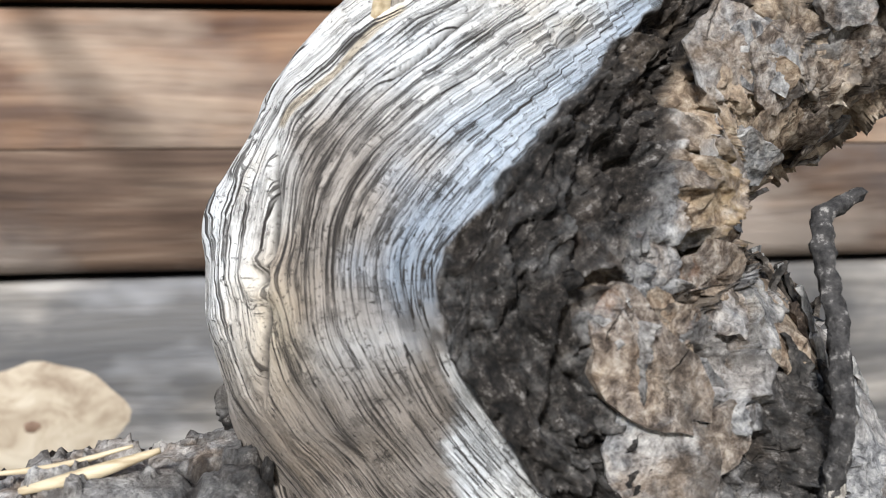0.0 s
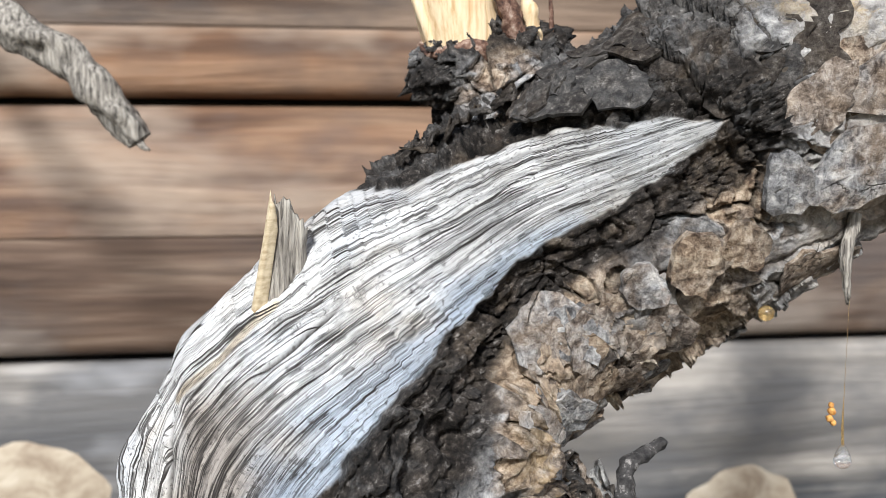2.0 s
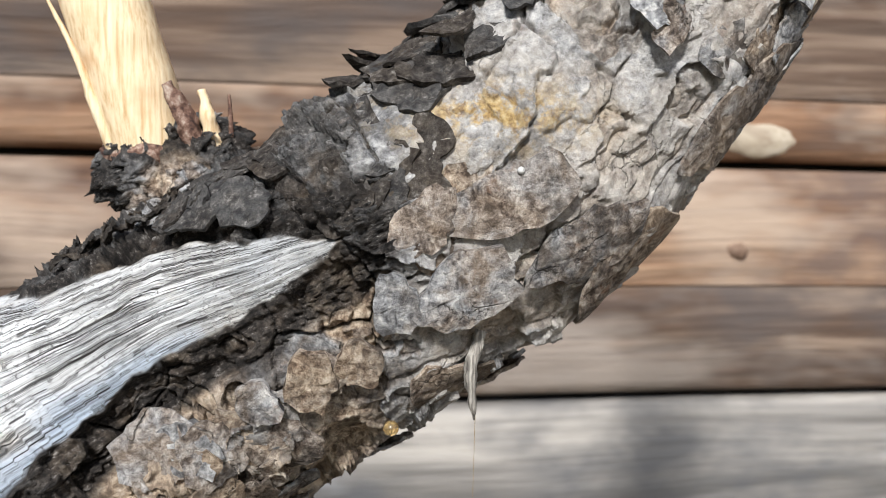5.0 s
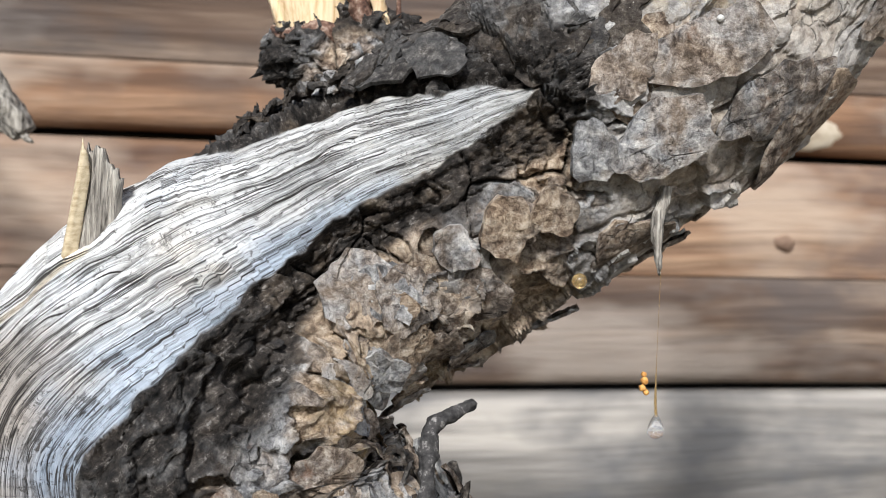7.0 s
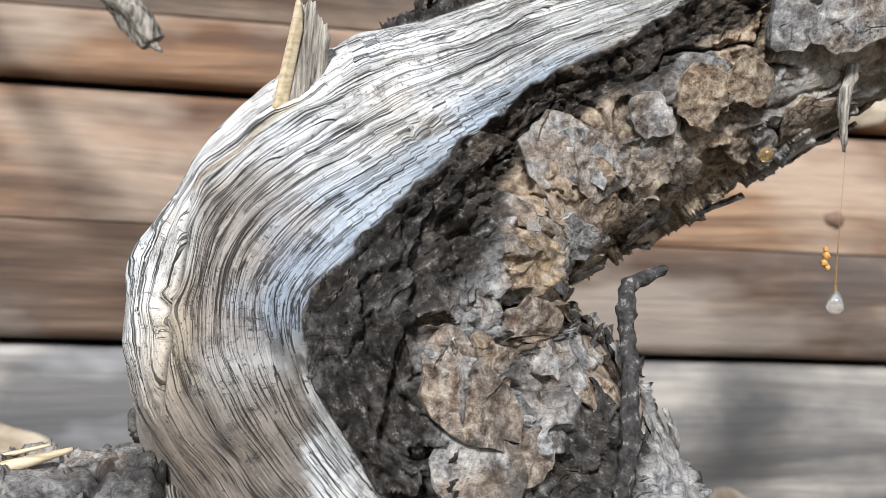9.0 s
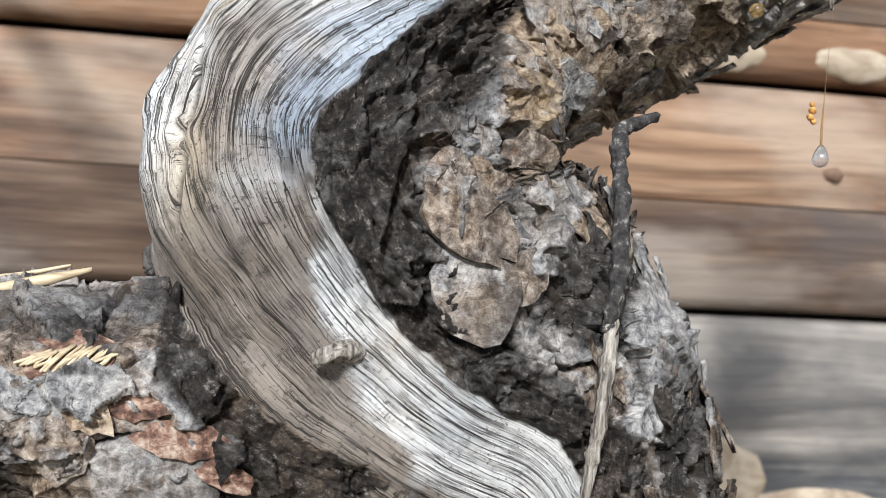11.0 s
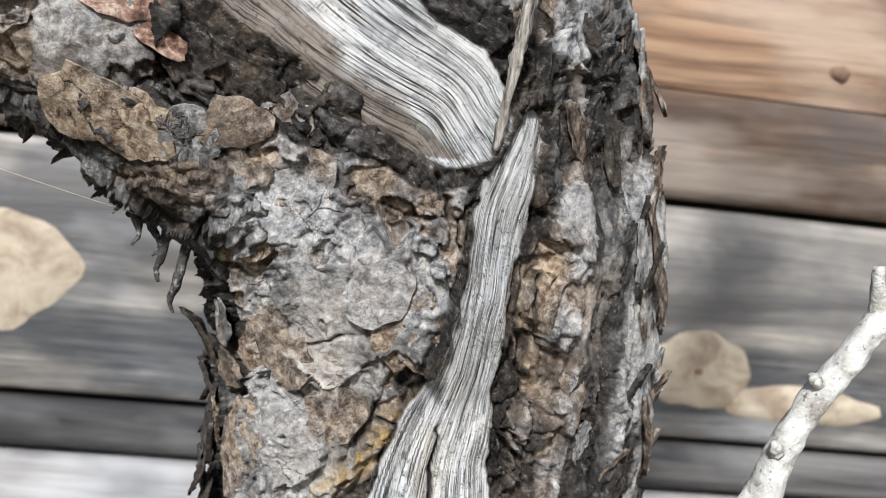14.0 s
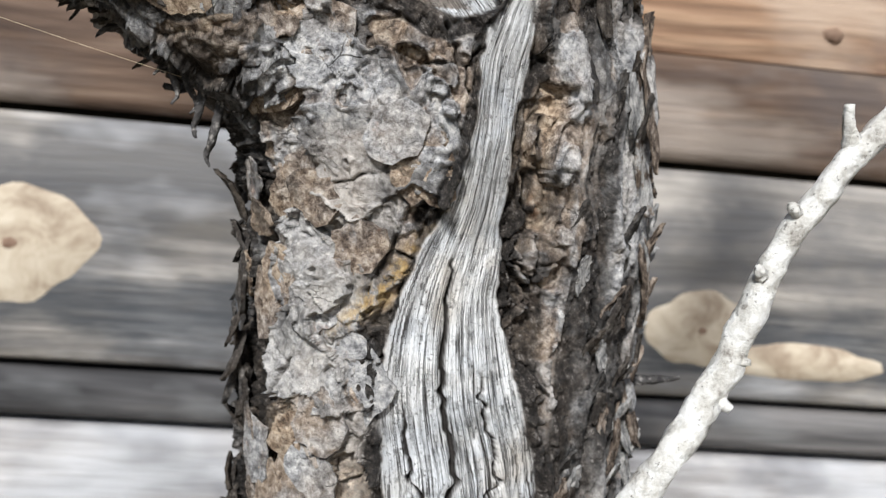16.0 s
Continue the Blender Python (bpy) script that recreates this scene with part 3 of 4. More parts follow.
    if band_list:
        # the long check that splits the lower strip
        jag = 0.0016 * vnoise(z * 90, 0 * z, 0 * z, seed + 65) + 0.0007 * vnoise(z * 420, 0 * z, 0 * z, seed + 66)
        split = sum(np.exp(-((lat - o + k * jag) / w) ** 2) * step(top, top - 0.02, z) for o, k, w, top in ((0.0015, 1.0, 0.0006, 1.040), (-0.0062, 1.6, 0.0004, 1.012), (0.0085, -1.2, 0.0004, 1.000)))
        wood = wood - 0.0045 * split
        # the swelling round the old branch scar
        d = np.hypot(x - 0.0522, z - 1.1754)
        wood = wood + 0.0010 * np.exp(-(d / 0.0050) ** 2) + 0.0010 * np.exp(-((d - 0.0027) / 0.0009) ** 2) - 0.0036 * np.exp(-(d / 0.0015) ** 2)
        # the drying cracks above and below it, and the long one under the spike
        line = x - 0.0528 - 0.0009 * wav - 0.04 * (z - 1.1754)
        wood = wood - 0.0030 * np.exp(-(line / 0.00055) ** 2) * step(1.154, 1.160, z) * step(1.1985, 1.192, z) * (d > 0.0026)
        line = 0.62 * (x - 0.0790) - 0.78 * (z - 1.2120) + 0.0008 * wav
        wood = wood - 0.0022 * np.exp(-(line / 0.0005) ** 2) * step(0.070, 0.073, x) * step(0.090, 0.084, x)
        # the torn lip in the middle of the strip
        line = np.hypot((x - 0.1005) / 1.4, z - 1.2135 - 0.3 * (x - 0.1005))
        wood = wood - 0.0016 * np.exp(-((line - 0.0016) / 0.0006) ** 2) + 0.0008 * np.exp(-(line / 0.0012) ** 2)
        split_at = np.clip(-(wood + 0.0014) / 0.0016, 0, 1)
        # rotted holes on the inner side of the bend
        for px, pz, pr, pd in ((0.1375, 0.0 + 1.1840, 0.0050, 0.012), (0.1215, 1.1765, 0.0035, 0.007), (0.1085, 1.1930, 0.0030, 0.006), (0.1200, 1.1610, 0.0026, 0.005), (0.1500, 1.1960, 0.0040, 0.008), (0.1640, 1.2225, 0.0018, 0.004)):
            dx, dz = (x - px) + 0.002 * w1, (z - pz) + 0.002 * w2
            hole = np.exp(-(((0.8 * dx - 0.6 * dz) / (1.6 * pr)) ** 2 + ((0.6 * dx + 0.8 * dz) / pr) ** 2) ** 2) * front
            bark = bark - pd * hole
    strand = vnoise(lat * 620 + 0.8 * w1, along * 70, 0 * S, seed + 80)
    burnt = 0.0010 * strand - 0.0012 * step(0.16, 0.0, np.abs(strand + 0.2)) + 0.0016 * fbm(x * 260, y * 260, z * 260, 4, seed + 81) - 0.0008
    bark = bark + np.clip(char_shade, 0, 1) * burnt * (1.0 if band_list else 0.8)
    # browner, more weathered parts of the bare wood, and its bluish inner edge
    if band_list or over:
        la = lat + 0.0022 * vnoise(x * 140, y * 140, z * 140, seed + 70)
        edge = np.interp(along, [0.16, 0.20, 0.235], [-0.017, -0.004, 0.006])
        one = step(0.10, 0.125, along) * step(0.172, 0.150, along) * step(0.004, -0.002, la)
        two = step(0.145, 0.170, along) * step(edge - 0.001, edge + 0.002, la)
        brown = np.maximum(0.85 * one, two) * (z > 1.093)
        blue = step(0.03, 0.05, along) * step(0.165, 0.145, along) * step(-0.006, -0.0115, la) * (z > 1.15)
        run = np.clip(((x - 0.0735) * -0.0185 + (z - 1.2190) * -0.0192) / 0.000711, 0, 1)
        vein = np.hypot(x - 0.0735 + 0.0185 * run, z - 1.2190 + 0.0192 * run)
        # middle term brightens the limb's underside in colour, as if lit
        pale = 0.85 * step(0.172, 0.192, x) * (z > 1.2) + 0.6 * np.exp(-((x - 0.148) / 0.018) ** 2 - ((z - 1.200) / 0.014) ** 2) + 0.6 * np.exp(-((x - 0.103) / 0.014) ** 2) * step(1.065, 1.045, z)
        tan = step(0.0013, 0.0006, vein) + np.exp(-((x - 0.0545) / 0.006) ** 2 - ((z - 1.168) / 0.014) ** 2)
        gold = np.exp(-((x - 0.197) / 0.020) ** 2 - ((z - 1.279) / 0.007) ** 2) + 0.7 * np.exp(-((x - 0.135) / 0.012) ** 2 - ((z - 1.184) / 0.012) ** 2)
        gold = gold + 0.8 * np.exp(-((x - 0.119 - 0.75 * (z - 1.03)) / 0.004) ** 2) * step(1.065, 1.05, z) * step(1.005, 1.02, z)
    else:
        brown, blue, tan, gold, pale = (0 * x for _ in range(5))
    h = h + dead * wood + (1 - dead) * (bark + 0.0012)
    P = P + N * h[..., None]
    ns, na = S.shape
    idx = np.arange(ns * na).reshape(ns, na)
    a, b = idx[:-1, :], idx[1:, :]
    quads = np.stack([a, np.roll(a, -1, 1), np.roll(b, -1, 1), b], -1).reshape(-1, 4)
    me = bpy.data.meshes.new(name)
    me.vertices.add(ns * na)
    me.vertices.foreach_set("co", P.astype(np.float32).ravel())
    me.loops.add(quads.size)
    me.loops.foreach_set("vertex_index", quads.astype(np.int32).ravel())
    me.polygons.add(len(quads))
    me.polygons.foreach_set("loop_start", np.arange(0, quads.size, 4, dtype=np.int32))
    me.polygons.foreach_set("use_smooth", np.ones(len(quads), bool))
    me.update(calc_edges=True)
    for nm, kind, val in (("grain", "FLOAT_VECTOR", np.stack([along, lat, 0 * S], -1)), ("dead", "FLOAT", shown), ("char_shade", "FLOAT", char_shade), ("sheet", "FLOAT", sheet), ("crack", "FLOAT", crack), ("brown", "FLOAT", brown), ("blue", "FLOAT", blue), ("tan", "FLOAT", np.clip(tan, 0, 1)), ("pale", "FLOAT", np.clip(pale, 0, 1)), ("split", "FLOAT", split_at), ("gold", "FLOAT", np.clip(gold, 0, 1))):
        at = me.attributes.new(nm, kind, "POINT")
        at.data.foreach_set("vector" if kind == "FLOAT_VECTOR" else "value", val.astype(np.float32).ravel())
    me.materials.append(M_TRUNK)
    ob = new(name, me)
    ob.parent = parent
    if label:
        ob["label"] = label
    return ob


def round_angles(n_front, n_back):
    return np.radians(np.concatenate([np.linspace(-25, 205, n_front, endpoint=False), np.linspace(205, 335, n_back, endpoint=False)]))


tree = tagged(new("pine_tree"), "gnarled old pine trunk with silvered dead wood and flaking grey bark", "tree")
s0 = float(np.interp(0.925, TRUNK.c[:, 2], TRUNK.s))
s1 = s0 + 0.66
trunk_s = np.concatenate([np.linspace(0, s0, 60, endpoint=False), np.linspace(s0, s1, 1440, endpoint=False), np.linspace(s1, TRUNK.length, 40)])
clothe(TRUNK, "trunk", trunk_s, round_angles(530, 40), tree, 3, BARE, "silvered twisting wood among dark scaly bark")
clothe(BRANCH, "side_branch", np.concatenate([np.linspace(0, 0.26, 480, endpoint=False), np.linspace(0.26, BRANCH.length, 40)]), round_angles(280, 30), tree, 77, [], "", 0.010, 0.95, BARE[:1])
clothe(COLLAR, "branch_collar", np.linspace(0, COLLAR.length, 110), round_angles(130, 40), tree, 131, [], "rough dark bark collar", 0.007, 1.4)


# ---- bark scales that stand off the trunk ----
def bark_plate(limb, s, a, length, width, turn, lift, tip, curl, thick, rng, name="bark_plate", ragged=0.3, material=None, taper=0.0):
    """One curved flake with a broken outline: lift raises it, tip raises its far end, curl its rim."""
    rings, spokes = (0.0, 0.4, 0.75, 1.0), 24
    m = 7 if abs(taper) < 0.1 else 9
    corner = [(2 * math.pi * (k + rng.uniform(-0.3, 0.3)) / m, 0.98 + ragged * rng.uniform(-1, 0.7)) for k in range(m)]
    corner.append((corner[0][0] + 2 * math.pi, corner[0][1]))

    def outline(w):
        """The distance to the straight-edged outline in that direction."""
        if w < corner[0][0]:
            w += 2 * math.pi
        for (a1, r1), (a2, r2) in zip(corner, corner[1:]):
            if a1 <= w <= a2:
                return r1 * r2 * math.sin(a2 - a1) / (r1 * math.sin(w - a1) + r2 * math.sin(a2 - w))
        return 1.0

    p0, n0, hw = limb.at(np.array(s), np.array(a))
    us, vs, hs = [], [], []
    bite = [rng.uniform(-0.09, 0.07) * (0.5 if taper else 1) for _ in range(spokes)]
    wave = rng.uniform(0, 6.28)
    for ri, r in enumerate(rings):
        for k in range(1 if ri == 0 else spokes):
            w = 2 * math.pi * k / spokes
            rr = r * (outline(w) + (bite[k] if ri == 3 else 0))
            lu, lv = rr * length / 2 * math.cos(w), rr * width / 2 * math.sin(w) * (1 - taper * math.cos(w))
            us.append(s + lu * math.cos(turn) - lv * math.sin(turn))
            vs.append(a + (lu * math.sin(turn) + lv * math.cos(turn)) / float(hw))
            hs.append(lift + tip * lu / length * 2 + curl * rr * rr * math.sin(2 * w + wave) + (0.0005 * rng.uniform(-1, 1) if ri else 0))
    p, n, _ = limb.at(np.array(us), np.array(vs))
    hs = np.array(hs)[:, None]
    top, bot = p + n * hs, p + n * (hs - thick)
    m = len(us)
    b = 1 + 2 * spokes
    verts = list(top) + list(bot) + list(top[b:]) + list(bot[b:])
    faces = []
    for off, flip in ((0, False), (m, True)):
        fs = [(off, off + 1 + k, off + 1 + (k + 1) % spokes) for k in range(spokes)]
        for ri in range(2):
            b0, b1 = 1 + ri * spokes, 1 + (ri + 1) * spokes
            fs += [(off + b0 + k, off + b1 + k, off + b1 + (k + 1) % spokes, off + b0 + (k + 1) % spokes) for k in range(spokes)]
        faces += [tuple(reversed(f)) if flip else f for f in fs]
    faces += [(2 * m + k, 2 * m + spokes + k, 2 * m + spokes + (k + 1) % spokes, 2 * m + (k + 1) % spokes) for k in range(spokes)]
    return mesh_object(name, verts, faces, material or M_PLATE, tree)


rng = random.Random(11)


def scatter(limb, count, s_range, a_range, size, lift, tip, curl, keep, name="bark_plate", stretch=(1.0, 1.5), thick=0.0009, turn=0.5, material=None, taper=0.0):
    made, tries = 0, 0
    while made < count and tries < count * 30:
        tries += 1
        s, a = rng.uniform(*s_range), radians(rng.uniform(*a_range))
        p, n, _ = limb.at(np.array(s), np.array(a))
        if any(float(b.at(np.array([p[0]]), np.array([p[2]]))[0][0]) > -(0.5 * size[0] + (0.007 if p[2] > 1.13 and material is None else 0.0)) for b in BARE) or not keep(p[0], p[2]):
            continue
        w = rng.uniform(*size)
        bark_plate(limb, s, a, w * rng.uniform(*stretch), w, rng.uniform(-turn, turn), rng.uniform(*lift), rng.uniform(*tip), rng.uniform(*curl), thick * rng.uniform(0.7, 1.4), rng, name, 0.3, material, taper)
        made += 1


def at_height(z):
    return float(np.interp(z, TRUNK.c[:420, 2], TRUNK.s[:420]))


S_BEND = float(np.interp(1.16, TRUNK.c[:, 2], TRUNK.s))
# lower trunk and the crotch
scatter(TRUNK, 38, (s0, S_BEND - 0.05), (95, 160), (0.010, 0.022), (0.0006, 0.0018), (-0.0008, 0.0012), (-0.0006, 0.0010), lambda x, z: True, thick=0.0007)
# inner side of the bend
scatter(TRUNK, 40, (S_BEND - 0.03, S_BEND + 0.10), (15, 85), (0.009, 0.022), (0.0008, 0.0025), (-0.0016, 0.0022), (-0.0008, 0.0014), lambda x, z: x > 0.108, thick=0.0007)
# upper limb
scatter(TRUNK, 46, (S_BEND + 0.08, s1), (5, 105), (0.010, 0.026), (0.0006, 0.0022), (-0.0014, 0.0018), (-0.0008, 0.0014), lambda x, z: True, thick=0.0007)
scatter(TRUNK, 26, (S_BEND + 0.06, S_BEND + 0.17), (108, 160), (0.007, 0.017), (0.0006, 0.0024), (-0.0014, 0.0022), (-0.0008, 0.0014), lambda x, z: True, thick=0.0008, material=M_BLACK)
# ragged lower edge of the upper limb
scatter(TRUNK, 13, (S_BEND + 0.07, s1), (-14, 18), (0.007, 0.014), (0.001, 0.003), (-0.0012, 0.0030), (-0.0006, 0.0012), lambda x, z: True, "bark_flake", (1.4, 2.6), 0.0009, 0.3)
# shaggy stack on top of the upper limb
scatter(TRUNK, 26, (S_BEND + 0.156, S_BEND + 0.205), (130, 180), (0.008, 0.015), (0.001, 0.005), (-0.005, 0.000), (-0.002, 0.002), lambda x, z: True, "bark_flake", (1.2, 2.0), 0.0013, 0.6, M_BLACK)
# long scales of the right flank: tongues that stand off like feathers, edge to the front
scatter(TRUNK, 56, (s0, S_BEND - 0.005), (-20, 34), (0.0055, 0.0105), (0.0015, 0.0045), (0.0005, 0.0042), (-0.0010, 0.0014), lambda x, z: True, "bark_flake", (2.0, 3.2), 0.0011, 0.18, M_FLANK, 0.35)
scatter(TRUNK, 38, (s0, S_BEND - 0.06), (-20, 34), (0.0050, 0.0090), (0.0015, 0.0045), (-0.0038, -0.0005), (-0.0010, 0.0014), lambda x, z: True, "bark_flake", (2.2, 3.4), 0.0011, 0.18, M_FLANK, -0.35)
scatter(TRUNK, 46, (s0, S_BEND - 0.01), (4, 60), (0.0030, 0.0056), (0.0012, 0.0036), (-0.001, 0.0045), (-0.0006, 0.001), lambda x, z: True, "bark_flake", (2.4, 4.4), 0.0010, 0.14, M_FLANK, 0.3)
scatter(TRUNK, 48, (s0, S_BEND - 0.02), (-10, 62), (0.0028, 0.0055), (0.0012, 0.0036), (-0.001, 0.004), (-0.0006, 0.001), lambda x, z: True, "bark_flake", (2.4, 4.4), 0.0009, 0.16, M_BLACK, 0.3)
# black crust down the left flank, its colour holding the side branch's shade, and along the back of the bend
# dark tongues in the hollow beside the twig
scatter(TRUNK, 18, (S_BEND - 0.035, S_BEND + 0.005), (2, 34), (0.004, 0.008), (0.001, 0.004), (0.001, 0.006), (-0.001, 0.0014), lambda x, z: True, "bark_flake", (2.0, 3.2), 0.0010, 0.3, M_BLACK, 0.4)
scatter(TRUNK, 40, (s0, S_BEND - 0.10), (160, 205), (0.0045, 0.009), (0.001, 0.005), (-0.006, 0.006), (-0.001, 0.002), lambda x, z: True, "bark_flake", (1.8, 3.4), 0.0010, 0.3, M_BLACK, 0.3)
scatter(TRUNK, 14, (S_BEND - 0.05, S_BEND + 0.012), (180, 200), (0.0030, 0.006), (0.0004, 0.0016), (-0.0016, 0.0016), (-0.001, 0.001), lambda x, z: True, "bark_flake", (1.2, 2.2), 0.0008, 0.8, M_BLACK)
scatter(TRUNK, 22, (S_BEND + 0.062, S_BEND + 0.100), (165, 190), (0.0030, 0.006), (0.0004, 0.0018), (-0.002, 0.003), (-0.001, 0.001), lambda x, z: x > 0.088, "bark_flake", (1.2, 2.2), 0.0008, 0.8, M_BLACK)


def spot(limb, x, z):
    """The place on the front of a limb at that x and z: length and angle."""
    S, A = np.meshgrid(np.linspace(0, limb.length, 900), np.radians(np.linspace(5, 175, 120)), indexing="ij")
    p = limb.at(S, A)[0]
    i = np.unravel_index(np.argmin(np.hypot(p[..., 0] - x, p[..., 2] - z)), S.shape)
    return float(S[i]), float(A[i])


# the broad flat scales
for x, z, length, width, turn in ((0.1075, 1.1625, 0.038, 0.017, 0.15), (0.1270, 1.1930, 0.024, 0.014, -0.2), (0.1597, 1.2243, 0.018, 0.016, 0.3), (0.1490, 1.2200, 0.015, 0.013, -0.4),
                                 (0.1700, 1.2280, 0.016, 0.013, 0.2), (0.1910, 1.2430, 0.030, 0.022, 0.1), (0.2010, 1.2620, 0.030, 0.021, -0.3), (0.1770, 1.2400, 0.017, 0.014, 0.8), (0.1840, 1.2570, 0.020, 0.015, 0.3),
                                 (0.0980, 1.0460, 0.022, 0.018, 0.2), (0.1160, 1.0640, 0.022, 0.018, -0.5), (0.0860, 1.0700, 0.016, 0.028, 0.3), (0.1090, 1.0350, 0.020, 0.020, 0.1), (0.0990, 1.0180, 0.024, 0.018, -0.2), (0.1030, 0.9880, 0.024, 0.020, 0.2)):
    bark_plate(TRUNK, *spot(TRUNK, x, z), 0.86 * length, 0.86 * width, turn, 0.0034, 0.0004, 0.0005, 0.0024, rng, "bark_plate", 0.22)
# a square scale loose under the upper limb
bark_plate(TRUNK, spot(TRUNK, 0.1665, 1.2100)[0], radians(-4), 0.010, 0.007, 0.25, 0.0042, 0.0022, 0.0003, 0.0012, rng, "bark_flake", 0.08)
# side branch, and the strips that hang from it
scatter(BRANCH, 34, (0.03, 0.24), (20, 165), (0.009, 0.020), (0.0006, 0.0018), (-0.0008, 0.0016), (-0.0006, 0.0012), lambda x, z: True, thick=0.0007)
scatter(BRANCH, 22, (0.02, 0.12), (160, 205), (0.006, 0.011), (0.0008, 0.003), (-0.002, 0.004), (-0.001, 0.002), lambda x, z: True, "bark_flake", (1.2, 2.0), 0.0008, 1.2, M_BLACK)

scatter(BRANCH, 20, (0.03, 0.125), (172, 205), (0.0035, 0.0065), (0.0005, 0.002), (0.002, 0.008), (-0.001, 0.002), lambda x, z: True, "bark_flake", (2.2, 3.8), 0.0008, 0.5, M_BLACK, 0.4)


# ---- the wall behind ----
def board(name, x0, x1, z0, z1, y, thick, material, parent, seed, low=1.0, high=1.0):
    """A long board with worn, slightly wavy edges."""
    n = 60
    verts, faces = [], []
    for i in range(n + 1):
        x = x0 + (x1 - x0) * i / n
        w = 0.003 * math.sin(x * 3.1 + seed) + 0.002 * math.sin(x * 7.7 + seed * 2)
        for dz, dy in ((0.0, thick), (0.0, 0.012 * low), (0.004 * low, 0.004 * low), (0.014 * low, 0.0)):
            verts.append((x, y + dy, z0 + dz + w * 0.4))
        for dz, dy in ((-0.014 * high, 0.0), (-0.004 * high, 0.004 * high), (0.0, 0.012 * high), (0.0, thick)):
            verts.append((x, y + dy, z1 + dz + w * 0.4))
    for i in range(n):
        for k in range(8):
            a, b = i * 8 + k, i * 8 + (k + 1) % 8
            faces.append((a, a + 8, b + 8, b))
    faces += [tuple(range(8)), tuple(reversed(range(n * 8, n * 8 + 8)))]
    return mesh_object(name, verts, faces, material, parent)


WALL_Y = 0.793
bm = bmesh.new()
bmesh.ops.create_cube(bm, size=1, matrix=Matrix.Translation((0.3, WALL_Y + 0.13, 1.25)) @ Matrix.Diagonal((7, 0.14, 2.6, 1)))
wall = tagged(part("wall_north", bm, M_GAP, smooth=False), "cabin wall of old horizontal brown and grey boards", "wall", kind="structure")
SEAMS = [-0.02, 0.31, 0.55, 0.768, 0.822, 1.0636, 1.172, 1.2904, 1.354, 1.53, 1.78, 2.04, 2.30, 2.55]
KINDS = [DARK, GREY, PALE, DARK, GREY, DUSK, RED, WARM, DUSK, WARM, RED, WARM, RED]
for i, mat in enumerate(KINDS):
    tight = 0.0005 if SEAMS[i] in (1.172, 1.354) else 0.004
    above = 0.0005 if SEAMS[i + 1] in (1.172, 1.354) else 0.004
    board("plank", -3.2, 3.8, SEAMS[i] + tight, SEAMS[i + 1] - above, WALL_Y, 0.07, mat, wall, 1.7, 0.12 if tight < 0.001 else 1.0, 0.12 if above < 0.001 else 1.0)


def knot(x, z, rx, rz, heart, seed):
    """A pale oval of cut knot wood, 3 mm proud, and its dark heart."""
    for name, mat, a, b, lift in (("knot", M_KNOT, rx, rz, 0.003), ("knot_heart", M_HEART, heart, heart * 0.8, 0.0036)):
        if a <= 0:
            continue
        v = [(x, WALL_Y - lift - 0.001, z)]
        n = 40
        for ring, out in ((0.8, lift), (1.0, -0.002)):
            for k in range(n):
                w = 2 * math.pi * k / n
                q = ring * (1 + 0.06 * math.sin(2 * w + seed) + 0.05 * math.sin(3 * w + 2 * seed) + 0.035 * math.sin(5 * w + 3 * seed) + 0.03 * math.sin(9 * w + seed))
                v.append((x + a * q * math.cos(w), WALL_Y - out, z + b * q * math.sin(w)))
        f = [(0, 1 + (k + 1) % n, 1 + k) for k in range(n)] + [(1 + k, 1 + (k + 1) % n, 1 + n + (k + 1) % n, 1 + n + k) for k in range(n)]
        mesh_object(name, v, f, mat, wall)


knot(-0.190, 0.940, 0.078, 0.062, 0.012, 0.4)
knot(0.485, 0.900, 0.060, 0.045, 0.008, 1.9)
knot(0.60, 0.872, 0.10, 0.020, 0.0, 4.4)
knot(0.586, 1.207, 0.0, 0.0, 0.011, 2.5)
knot(0.475, 1.318, 0.030, 0.020, 0.0, 0.9)
knot(0.60, 1.316, 0.045, 0.017, 0.0, 3.0)

bm = bmesh.new()
bmesh.ops.create_grid(bm, x_segments=80, y_segments=80, size=300)
ground = tagged(part("ground", bm, M_SOIL), "bare dry soil in front of the wall", "ground", kind="structure")


